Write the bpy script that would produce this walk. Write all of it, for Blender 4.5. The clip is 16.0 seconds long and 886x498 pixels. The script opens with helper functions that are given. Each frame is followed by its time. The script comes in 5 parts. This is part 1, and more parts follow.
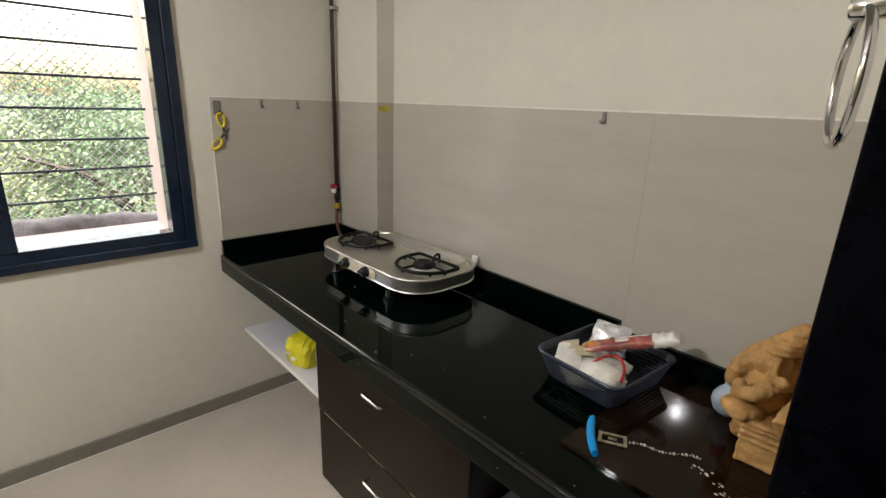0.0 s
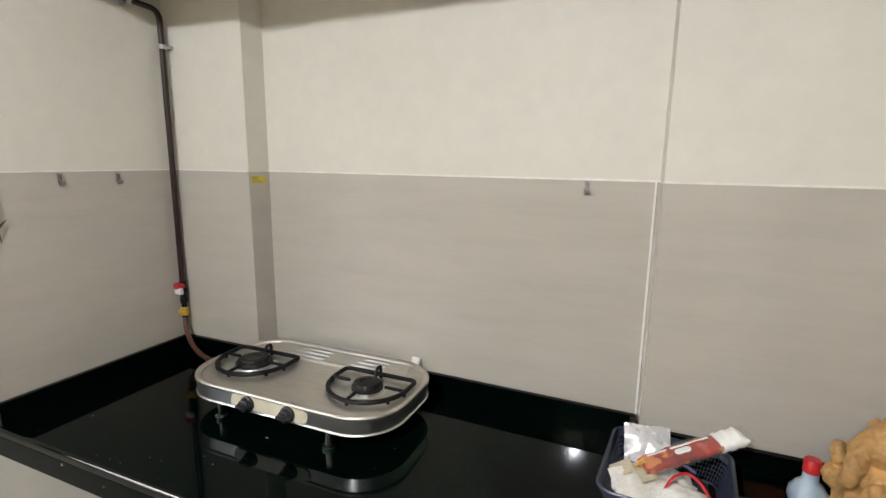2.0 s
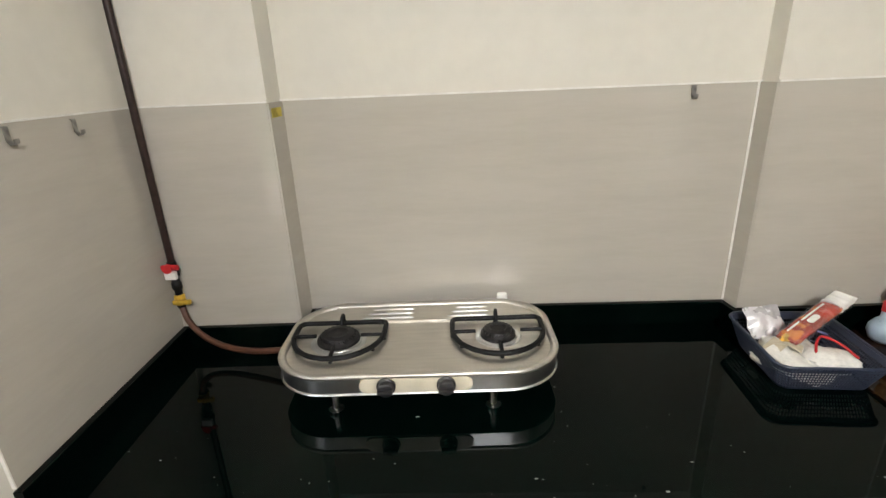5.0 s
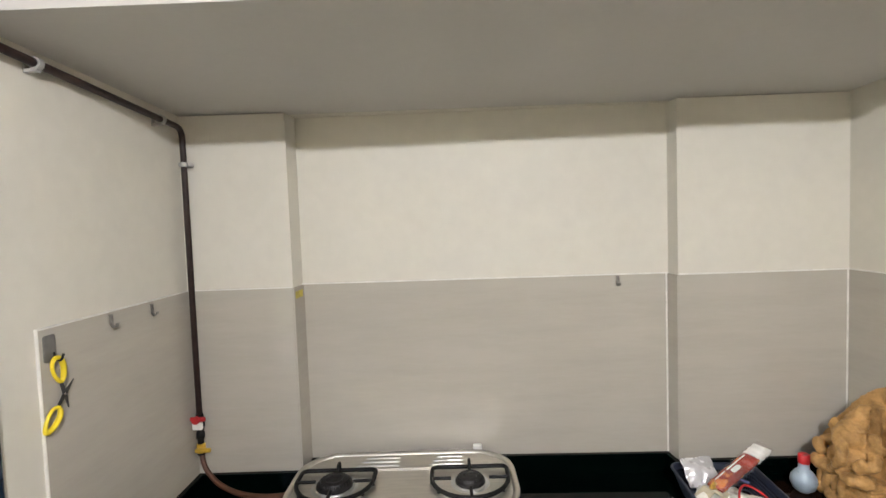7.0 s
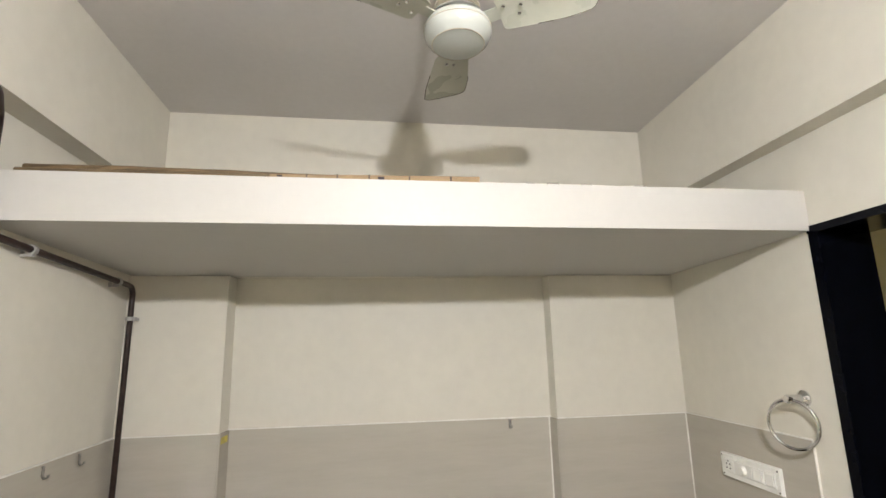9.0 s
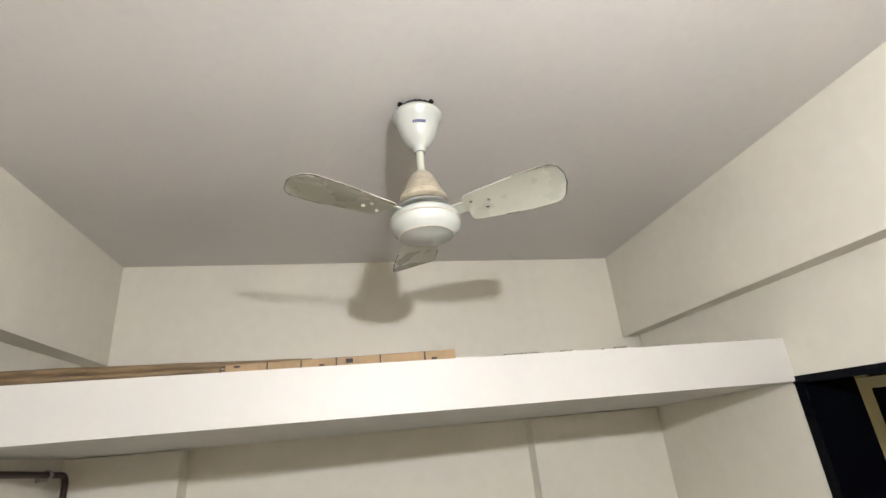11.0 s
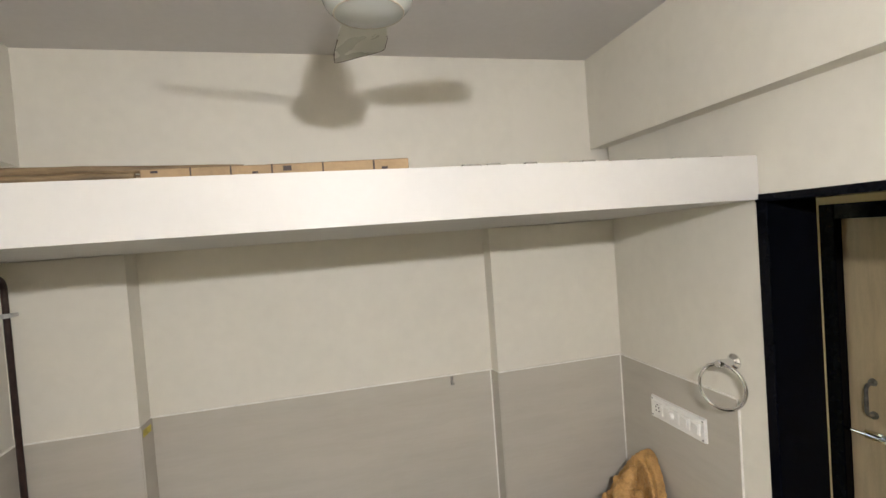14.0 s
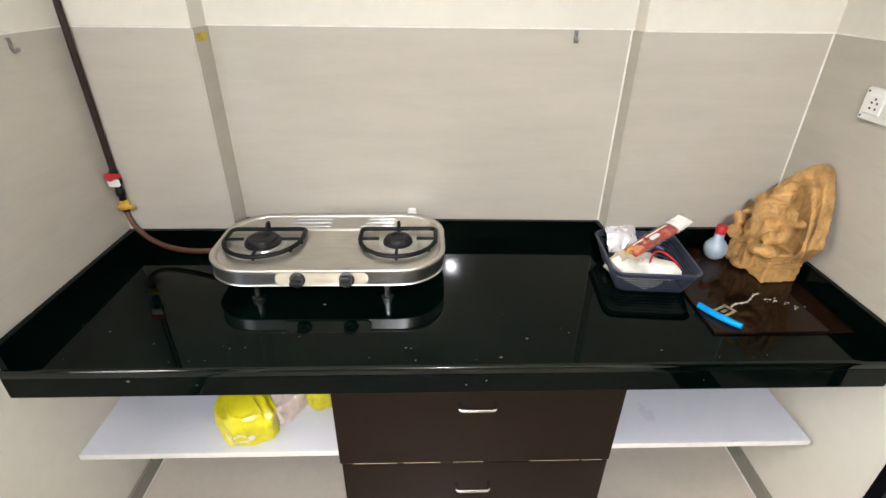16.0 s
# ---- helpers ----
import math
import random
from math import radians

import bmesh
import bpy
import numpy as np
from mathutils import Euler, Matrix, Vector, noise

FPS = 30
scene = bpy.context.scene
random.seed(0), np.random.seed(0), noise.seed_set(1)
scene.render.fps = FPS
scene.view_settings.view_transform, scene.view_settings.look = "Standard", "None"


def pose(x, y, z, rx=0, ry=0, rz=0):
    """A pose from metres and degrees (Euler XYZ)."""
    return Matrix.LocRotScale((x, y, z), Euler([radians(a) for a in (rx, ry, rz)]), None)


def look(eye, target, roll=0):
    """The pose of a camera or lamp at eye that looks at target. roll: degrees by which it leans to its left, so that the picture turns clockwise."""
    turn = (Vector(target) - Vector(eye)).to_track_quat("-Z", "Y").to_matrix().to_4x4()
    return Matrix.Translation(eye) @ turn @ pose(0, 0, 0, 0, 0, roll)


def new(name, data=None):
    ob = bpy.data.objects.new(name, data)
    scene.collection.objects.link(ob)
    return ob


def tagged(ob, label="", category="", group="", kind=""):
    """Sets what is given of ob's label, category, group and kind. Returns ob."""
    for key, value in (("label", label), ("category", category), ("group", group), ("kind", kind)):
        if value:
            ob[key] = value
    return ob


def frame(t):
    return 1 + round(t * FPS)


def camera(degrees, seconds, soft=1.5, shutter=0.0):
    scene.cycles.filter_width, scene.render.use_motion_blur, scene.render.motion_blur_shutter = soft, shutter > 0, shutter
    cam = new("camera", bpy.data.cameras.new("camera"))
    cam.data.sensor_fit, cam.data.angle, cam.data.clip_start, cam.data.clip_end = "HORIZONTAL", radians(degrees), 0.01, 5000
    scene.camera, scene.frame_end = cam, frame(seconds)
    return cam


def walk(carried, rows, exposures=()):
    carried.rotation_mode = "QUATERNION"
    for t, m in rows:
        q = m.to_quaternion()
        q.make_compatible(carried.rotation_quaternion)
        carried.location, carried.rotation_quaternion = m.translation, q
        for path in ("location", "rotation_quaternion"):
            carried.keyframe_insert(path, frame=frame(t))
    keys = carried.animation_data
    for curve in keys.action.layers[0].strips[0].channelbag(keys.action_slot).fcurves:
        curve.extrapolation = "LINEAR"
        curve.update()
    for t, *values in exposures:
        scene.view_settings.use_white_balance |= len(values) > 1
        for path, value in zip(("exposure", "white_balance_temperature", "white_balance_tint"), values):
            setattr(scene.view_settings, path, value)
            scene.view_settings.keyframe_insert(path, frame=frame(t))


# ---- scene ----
cam = camera(84.7, 16.0)
PATH = [
    (0, (2.273, -1.328, 1.498), (0.866, -0.028, 0.923), 2.0),
    (0.5, (2.221, -1.31, 1.516), (0.981, 0.183, 1.032), 2.7),
    (1, (2.05, -1.2, 1.535), (0.933, 0.414, 1.15), 1.6),
    (1.5, (1.871, -1.163, 1.536), (0.914, 0.551, 1.152), 1.0),
    (2, (1.626, -1.292, 1.54), (0.865, 0.521, 1.178), 0.7),
    (2.5, (1.462, -1.372, 1.551), (0.774, 0.475, 1.211), 0.1),
    (3, (1.284, -1.289, 1.545), (0.721, 0.595, 1.177), -2.9),
    (3.2, (1.204, -1.272, 1.528), (0.691, 0.616, 1.109), -3.3),
    (5.3, (0.805, -1.315, 1.555), (0.796, 0.564, 0.869), -2.1),
    (5.5, (0.802, -1.345, 1.593), (0.796, 0.558, 0.98), -1.9),
    (6, (0.826, -1.446, 1.765), (0.855, 0.534, 1.484), -2.2),
    (6.5, (0.829, -1.513, 1.779), (0.888, 0.482, 1.646), -2.4),
    (7, (0.888, -1.633, 1.69), (0.868, 0.365, 1.585), -2.0),
    (7.5, (0.932, -1.722, 1.67), (1.02, 0.275, 1.605), -1.6),
    (8, (0.915, -1.86, 1.673), (1.144, 0.127, 1.686), -1.1),
    (8.5, (0.914, -1.927, 1.703), (1.175, 0.047, 1.889), -1.0),
    (9, (0.912, -1.981, 1.787), (1.199, -0.041, 2.18), -1.3),
    (9.5, (0.917, -2.0, 1.891), (1.251, -0.102, 2.426), -2.4),
    (10, (0.931, -1.978, 1.973), (1.33, -0.129, 2.624), -4.4),
    (10.2, (0.924, -1.972, 1.998), (1.328, -0.141, 2.694), -4.8),
    (12.3, (0.916, -2.022, 2.063), (1.287, -0.192, 2.782), -7.1),
    (12.5, (0.919, -2.053, 2.08), (1.231, -0.21, 2.792), -6.4),
    (13, (0.904, -2.069, 2.206), (1.182, -0.19, 2.83), -5.4),
    (13.5, (0.935, -2.026, 2.177), (1.245, -0.077, 2.505), -5.0),
    (14, (0.981, -1.847, 2.066), (1.486, 0.087, 2.007), -4.2),
    (14.5, (0.995, -1.789, 2.001), (1.513, 0.111, 1.65), -3.2),
    (15, (0.974, -1.72, 1.903), (1.365, 0.154, 1.324), -0.3),
    (15.5, (0.959, -1.65, 1.758), (1.171, 0.178, 0.973), 1.2),
    (16, (1.027, -1.525, 1.619), (1.087, 0.222, 0.647), 0.7),
]
EXPOSURES = [(0.0, 2.13, 6450, 7), (0.5, 2.38, 6370, 6), (1.0, 2.65, 6150, 7), (1.5, 2.66, 6100, 7), (2.0, 2.66, 6050, 7), (3.0, 2.60, 6200, 7), (5.5, 2.73, 6250, 6), (6.0, 2.56, 6380, 7), (6.5, 2.47, 6250, 8), (7.0, 2.62, 6150, 8), (7.5, 2.63, 6250, 8), (8.0, 2.48, 6380, 6), (8.5, 2.45, 6380, 6), (9.5, 2.46, 6250, 8), (10.0, 2.39, 6300, 8), (12.5, 2.33, 6180, 8), (13.0, 2.27, 6230, 8), (13.5, 2.38, 6330, 8), (14.0, 2.26, 6380, 8), (14.5, 2.32, 6350, 8), (15.0, 2.70, 6370, 8), (15.5, 2.83, 6050, 8), (16.0, 3.14, 6100, 8)]
walk(cam, [(t, look(eye, target, roll)) for t, eye, target, roll in PATH], EXPOSURES)

# ---- world, sun, lamp ----
world = bpy.data.worlds.new("World")
scene.world = world
world.use_nodes = True
_wn = world.node_tree.nodes
_sky = _wn.new("ShaderNodeTexSky")
_sky.sky_type, _sky.sun_disc = "NISHITA", False
_sky.sun_elevation, _sky.sun_rotation = radians(48), radians(250)
_sky.air_density, _sky.dust_density = 1.3, 4.0
world.node_tree.links.new(_sky.outputs[0], _wn["Background"].inputs[0])
_wn["Background"].inputs[1].default_value = 0.15
sun_data = bpy.data.lights.new("sun", "SUN")
sun_data.energy, sun_data.angle, sun_data.color = 4.6, radians(6.0), (1.0, 0.97, 0.92)
sun = new("sun", sun_data)
sun.matrix_world = pose(0, 0, 8, 42, 0, 110)
LAMP_STRENGTH = 650.0
LAMP_POS = (1.122, -2.305, 2.359)


# ---- materials ----
def material(name, base, rough=0.5, metal=0.0, vary=0.06, scale=3.0, fine=60.0, bump=0.02, stretch=(1, 1, 1), spot=None,
             spot_scale=25.0, spot_at=0.7, coat=0.0, spec=0.5, tint=None, rough_vary=0.08, glow=0.0):
    """A surface with broad and fine variation, optional specks, and fine relief."""
    m = bpy.data.materials.new(name)
    m.use_nodes = True
    n, l = m.node_tree.nodes, m.node_tree.links
    b = n["Principled BSDF"]
    b.inputs["Roughness"].default_value = rough
    b.inputs["Metallic"].default_value = metal
    b.inputs["Specular IOR Level"].default_value = spec
    b.inputs["Coat Weight"].default_value = coat
    b.inputs["Coat Roughness"].default_value = 0.05
    tc, mp = n.new("ShaderNodeTexCoord"), n.new("ShaderNodeMapping")
    mp.inputs["Scale"].default_value = stretch
    l.new(tc.outputs["Object"], mp.inputs[0])
    broad, grain = n.new("ShaderNodeTexNoise"), n.new("ShaderNodeTexNoise")
    for tex, s, d in ((broad, scale, 4.0), (grain, fine, 3.0)):
        tex.inputs["Scale"].default_value, tex.inputs["Detail"].default_value = s, d
        l.new(mp.outputs[0], tex.inputs["Vector"])
    add = n.new("ShaderNodeMath")
    add.operation = "MULTIPLY_ADD"
    l.new(grain.outputs[0], add.inputs[0])
    add.inputs[1].default_value = 0.4
    l.new(broad.outputs[0], add.inputs[2])
    ramp = n.new("ShaderNodeValToRGB")
    dark = tint or tuple(c * (1 - vary * 2.2) for c in base)
    ramp.color_ramp.elements[0].position, ramp.color_ramp.elements[0].color = 0.45, (*dark, 1)
    ramp.color_ramp.elements[1].position, ramp.color_ramp.elements[1].color = 0.85, (*[min(1, c * (1 + vary * 0.6)) for c in base], 1)
    l.new(add.outputs[0], ramp.inputs[0])
    colour = ramp.outputs[0]
    if spot:
        st, sr = n.new("ShaderNodeTexNoise"), n.new("ShaderNodeValToRGB")
        st.inputs["Scale"].default_value, st.inputs["Detail"].default_value = spot_scale, 2.0
        l.new(mp.outputs[0], st.inputs["Vector"])
        sr.color_ramp.elements[0].position, sr.color_ramp.elements[0].color = spot_at, (0, 0, 0, 1)
        sr.color_ramp.elements[1].position, sr.color_ramp.elements[1].color = spot_at + 0.03, (1, 1, 1, 1)
        l.new(st.outputs[0], sr.inputs[0])
        mx = n.new("ShaderNodeMix")
        mx.data_type = "RGBA"
        l.new(sr.outputs[0], mx.inputs["Factor"])
        l.new(colour, mx.inputs["A"])
        mx.inputs["B"].default_value = (*spot, 1)
        colour = mx.outputs["Result"]
    l.new(colour, b.inputs["Base Color"])
    rr = n.new("ShaderNodeMapRange")
    rr.inputs["To Min"].default_value, rr.inputs["To Max"].default_value = max(0.02, rough - rough_vary), min(1, rough + rough_vary)
    l.new(broad.outputs[0], rr.inputs["Value"])
    l.new(rr.outputs[0], b.inputs["Roughness"])
    if bump:
        bp = n.new("ShaderNodeBump")
        bp.inputs["Strength"].default_value, bp.inputs["Distance"].default_value = 1.0, bump * 0.01
        l.new(add.outputs[0], bp.inputs["Height"])
        l.new(bp.outputs[0], b.inputs["Normal"])
    if glow:
        b.inputs["Emission Color"].default_value = (*base, 1)
        b.inputs["Emission Strength"].default_value = glow
    return m


def glass(name, colour=(1, 1, 1), rough=0.0, ior=1.45):
    m = bpy.data.materials.new(name)
    m.use_nodes = True
    b = m.node_tree.nodes["Principled BSDF"]
    b.inputs["Base Color"].default_value = (*colour, 1)
    b.inputs["Roughness"].default_value, b.inputs["IOR"].default_value = rough, ior
    b.inputs["Transmission Weight"].default_value = 1.0
    return m


M_WALL = material("cream_wall_paint", (0.66, 0.630, 0.552), 0.55, vary=0.035, scale=1.1, fine=22, bump=0.02, spec=0.3)
# Unseen rear wall: brown-beige chosen to cut bounced light, real colour unknown.
M_REAR = material("dark_unseen_wall_paint", (0.34, 0.29, 0.19), 0.6, vary=0.05, scale=2)
M_LOFT = material("white_loft_paint", (0.53, 0.515, 0.486), 0.5, vary=0.02, scale=2.0, fine=50, bump=0.05)
M_CEIL = material("ceiling_paint", (0.585, 0.562, 0.538), 0.6, vary=0.03, scale=1.2, fine=40, bump=0.06)
M_TILE = material("dado_tile", (0.455, 0.423, 0.364), 0.085, vary=0.03, scale=2.5, fine=14, bump=0.006, stretch=(1, 1, 7), spec=0.5, rough_vary=0.03)
M_GROUT = material("white_grout", (0.74, 0.72, 0.67), 0.7, vary=0.08, scale=20)
M_FLOOR = material("floor_tile", (0.52, 0.475, 0.405), 0.16, vary=0.04, scale=3.0, fine=40, bump=0.004)
M_SKIRT = material("skirting_tile", (0.22, 0.205, 0.17), 0.3, vary=0.06, scale=6)
M_GRANITE = material("black_granite", (0.0005, 0.0023, 0.0017), 0.03, vary=0.12, scale=60, fine=300, bump=0.0, spot=(0.03, 0.035, 0.03),
                     spot_scale=160, spot_at=0.82, rough_vary=0.006, spec=0.105)
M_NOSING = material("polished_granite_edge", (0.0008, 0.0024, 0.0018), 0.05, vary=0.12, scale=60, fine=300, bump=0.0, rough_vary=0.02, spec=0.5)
M_JAMB = material("dark_granite_frame", (0.0020, 0.0024, 0.0044), 0.16, spec=0.08, vary=0.3, scale=40, fine=200, bump=0.0, rough_vary=0.04)
M_WINFRAME = material("blue_black_frame", (0.010, 0.020, 0.040), 0.22, vary=0.2, scale=8, fine=80, bump=0.01)
M_LAMINATE = material("dark_walnut_laminate", (0.0135, 0.0072, 0.0046), 0.36, spec=0.09, vary=0.05, scale=4, fine=26, bump=0.01, stretch=(1.5, 1, 9))
M_SHELF = material("white_laminate", (0.56, 0.57, 0.62), 0.3, vary=0.02, scale=6)
M_STEEL = material("brushed_steel", (0.67, 0.645, 0.59), 0.44, 1.0, vary=0.06, scale=6, fine=120, bump=0.004, stretch=(2, 14, 14))
M_POLISHED = material("polished_steel", (0.70, 0.71, 0.70), 0.31, 1.0, vary=0.05, scale=9, fine=90, bump=0.002, rough_vary=0.05)
M_CHROME = material("chrome", (0.72, 0.72, 0.72), 0.08, 1.0, vary=0.04, scale=12, bump=0.0, rough_vary=0.03)
M_IRON = material("black_enamel_iron", (0.004, 0.004, 0.004), 0.5, spec=0.25, vary=0.3, scale=40)
M_DULL = material("dull_steel", (0.26, 0.25, 0.23), 0.42, 0.7, vary=0.2, scale=50)
M_PLATE = material("grey_plastic_plate", (0.16, 0.155, 0.14), 0.5, vary=0.1, scale=30)
M_BLADE = material("dark_steel_blade", (0.09, 0.09, 0.085), 0.4, 0.8, vary=0.2, scale=60)
M_BURNER = material("sooted_burner", (0.022, 0.020, 0.020), 0.45, 0.5, vary=0.3, scale=60)
M_KNOB = material("black_plastic", (0.015, 0.015, 0.016), 0.4, vary=0.2, scale=30)
M_CREAM = material("cream_plastic", (0.60, 0.55, 0.42), 0.35, vary=0.06, scale=20)
M_PIPE = material("brown_painted_pipe", (0.028, 0.015, 0.012), 0.38, spec=0.3, vary=0.25, scale=30)
M_TAPE = material("olive_yellow_tape", (0.50, 0.40, 0.04), 0.5, vary=0.15, scale=30)
M_CLAMP = material("grey_plastic", (0.42, 0.41, 0.39), 0.4, vary=0.08, scale=20)
M_HOSE = material("orange_brown_hose", (0.095, 0.038, 0.02), 0.5, vary=0.2, scale=40)
M_BRASS = material("brass", (0.70, 0.46, 0.06), 0.3, 0.45, vary=0.15, scale=40)
M_RED = material("red_plastic", (0.46, 0.018, 0.022), 0.35, vary=0.1, scale=30)
M_WHITE = material("white_plastic", (0.80, 0.79, 0.75), 0.35, vary=0.03, scale=20)
M_YELLOW = material("yellow_plastic", (0.80, 0.62, 0.02), 0.4, vary=0.08, scale=20)
M_WRAPPER = material("amber_wrapper", (0.55, 0.30, 0.03), 0.3, vary=0.3, scale=60)
M_YELLOWBAG = material("yellow_polythene", (0.66, 0.60, 0.015), 0.30, vary=0.1, scale=18, fine=40, bump=0.08)
M_PINKBAG = material("pale_polythene", (0.66, 0.55, 0.50), 0.35, vary=0.12, scale=22, fine=80, bump=0.2)
M_BASKET = material("navy_plastic", (0.028, 0.035, 0.058), 0.34, vary=0.15, scale=20)
M_PAPER = material("white_paper", (0.78, 0.76, 0.70), 0.7, vary=0.08, scale=30, fine=120, bump=0.05)
M_CREAMPAPER = material("cream_paper", (0.62, 0.56, 0.40), 0.7, vary=0.1, scale=30)
M_CARD = material("cardboard", (0.30, 0.205, 0.11), 0.75, vary=0.12, scale=12, fine=80)
M_BAMBOO = material("bamboo", (0.165, 0.112, 0.058), 0.5, vary=0.3, scale=10, fine=60, stretch=(1, 12, 12), bump=0.04)
M_DARKMARK = material("dark_print", (0.03, 0.02, 0.02), 0.7, vary=0.1)
M_BLUEPRINT = material("faded_blue_print", (0.08, 0.09, 0.22), 0.5, vary=0.1)
M_PACK = material("red_brown_packet", (0.33, 0.030, 0.014), 0.25, vary=0.35, scale=22, fine=60, tint=(0.11, 0.014, 0.010), coat=0.6, spot=(0.55, 0.17, 0.04), spot_scale=26, spot_at=0.58, bump=0.4)
M_FILM = bpy.data.materials.new("clear_film")
M_FILM.use_nodes = True
_fb = M_FILM.node_tree.nodes["Principled BSDF"]
_fb.inputs["Base Color"].default_value = (0.85, 0.85, 0.85, 1)
_fb.inputs["Roughness"].default_value, _fb.inputs["Alpha"].default_value = 0.06, 0.06
M_SILVERFOIL = material("silver_foil", (0.78, 0.77, 0.79), 0.28, 0.4, vary=0.1, scale=30, fine=90, bump=0.08)
M_TAG = material("beige_card", (0.52, 0.45, 0.32), 0.7, vary=0.12, scale=40)
M_BOARD = material("dark_brown_board", (0.014, 0.0066, 0.0038), 0.07, spec=0.16, vary=0.3, scale=7, fine=50, bump=0.0, rough_vary=0.03)
M_STATUE = material("ochre_clay", (0.46, 0.265, 0.095), 0.55, spec=0.35, vary=0.2, scale=18, fine=140, bump=0.12)
M_BLUE = material("sky_blue_plastic", (0.0, 0.30, 0.72), 0.35, vary=0.05, scale=20)
M_BOTTLE = material("frosted_blue_plastic", (0.36, 0.44, 0.52), 0.3, vary=0.05, scale=30)
M_SILVER = material("worn_metal_plate", (0.62, 0.58, 0.42), 0.35, 0.8, vary=0.2, scale=60)
M_SPECK = material("dull_paint_speck", (0.17, 0.17, 0.15), 0.8, vary=0.2, scale=90)
M_CRUMB = material("flaky_plaster", (0.50, 0.47, 0.40), 0.9, vary=0.1, scale=60)
M_FAN = material("off_white_enamel", (0.46, 0.465, 0.39), 0.28, vary=0.03, scale=10, spot=(0.40, 0.36, 0.26), spot_scale=14, spot_at=0.80)
M_FANHUB = material("white_enamel", (0.43, 0.445, 0.41), 0.22, vary=0.02, scale=10)
M_FANCAP = material("grimy_beige_enamel", (0.40, 0.36, 0.27), 0.35, vary=0.2, scale=14, fine=70)
M_GRIME = material("brown_grime", (0.07, 0.055, 0.035), 0.7, vary=0.4, scale=30)
# Yellower and lighter than the wall's beige: warm passage lamplight in the paint.
M_PASSAGE = material("beige_passage_paint_warm_lit", (0.72, 0.58, 0.30), 0.5, vary=0.04, scale=2)
M_LEAF = material("beige_door_laminate", (0.56, 0.44, 0.27), 0.35, vary=0.08, scale=4, fine=50, stretch=(8, 8, 1), bump=0.01)
M_REVEAL = material("white_pink_plaster", (0.60, 0.50, 0.46), 0.7, vary=0.04, scale=6)
M_BAR = material("dark_blue_paint", (0.02, 0.028, 0.045), 0.4, vary=0.2, scale=30)
M_WIRE = material("weathered_wire", (0.46, 0.43, 0.46), 0.6, vary=0.2, scale=20)
M_MOUND = material("grey_tarpaulin", (0.22, 0.20, 0.20), 0.8, vary=0.25, scale=14)
M_GROUND = material("grassy_soil", (0.085, 0.10, 0.045), 0.95, vary=0.4, scale=0.6, fine=6)
M_BARK = material("bark", (0.09, 0.065, 0.045), 0.9, vary=0.3, scale=8)
# Leaf colours are lightened to stand in for haze in the air.
M_LEAVES = material("hazy_foliage", (0.15, 0.20, 0.095), 0.6, vary=0.3, scale=1.2, fine=5, tint=(0.070, 0.115, 0.050))
M_LEAVES2 = material("hazy_yellow_foliage", (0.20, 0.215, 0.10), 0.6, vary=0.3, scale=1.2, fine=5, tint=(0.10, 0.125, 0.05))
M_BULB = material("lamp_glow", (1.0, 0.962, 0.985), 0.4, vary=0.0, glow=LAMP_STRENGTH, bump=0)
M_GLASS = glass("window_glass", (0.96, 0.98, 0.97))


# ---- building helpers ----
def box(bm, x0, x1, y0, y1, z0, z1, bevel=0.0, seg=2):
    start = set(bm.verts)
    r = bmesh.ops.create_cube(bm, size=1)
    bmesh.ops.scale(bm, vec=(x1 - x0, y1 - y0, z1 - z0), verts=r["verts"])
    bmesh.ops.translate(bm, vec=((x0 + x1) / 2, (y0 + y1) / 2, (z0 + z1) / 2), verts=r["verts"])
    if bevel:
        edges = {e for v in r["verts"] for e in v.link_edges}
        bmesh.ops.bevel(bm, geom=list(edges), offset=bevel, segments=seg, affect="EDGES", profile=0.5)
    return [v for v in bm.verts if v not in start]


def prism(bm, outline, z0, z1):
    """An upright block over an outline (x, y)."""
    low = [bm.verts.new((x, y, z0)) for x, y in outline]
    top = [bm.verts.new((x, y, z1)) for x, y in outline]
    k = len(outline)
    bm.faces.new(low[::-1])
    bm.faces.new(top)
    for i in range(k):
        bm.faces.new((low[i], low[(i + 1) % k], top[(i + 1) % k], top[i]))
    return low + top


def lathe(bm, profile, centre=(0, 0, 0), seg=32, m=None):
    """A turned shape: profile of (radius, height)."""
    m = m or Matrix()
    rings = []
    for r, z in profile:
        if r < 1e-6:
            rings.append([bm.verts.new(Vector(centre) + m @ Vector((0, 0, z)))])
        else:
            rings.append([bm.verts.new(Vector(centre) + m @ Vector((r * math.cos(2 * math.pi * i / seg), r * math.sin(2 * math.pi * i / seg), z))) for i in range(seg)])
    for a, b in zip(rings, rings[1:]):
        for i in range(seg):
            j = (i + 1) % seg
            if len(a) == 1 and len(b) == 1:
                continue
            if len(a) == 1:
                bm.faces.new((a[0], b[j], b[i]))
            elif len(b) == 1:
                bm.faces.new((a[i], a[j], b[0]))
            else:
                bm.faces.new((a[i], a[j], b[j], b[i]))
    for ring, flip in ((rings[0], True), (rings[-1], False)):
        if len(ring) > 1:
            bm.faces.new(ring[::-1] if flip else ring)


def rounded(points, radius, steps=6):
    """A polyline with its inner corners rounded."""
    p = [Vector(q) for q in points]
    out = [p[0]]
    for a, b, c in zip(p, p[1:], p[2:]):
        u, v = (a - b), (c - b)
        d = min(radius, u.length / 2, v.length / 2)
        s, e = b + u.normalized() * d, b + v.normalized() * d
        out += [s.lerp(b, k / steps).lerp(b.lerp(e, k / steps), k / steps) for k in range(steps + 1)]
    return out + [p[-1]]


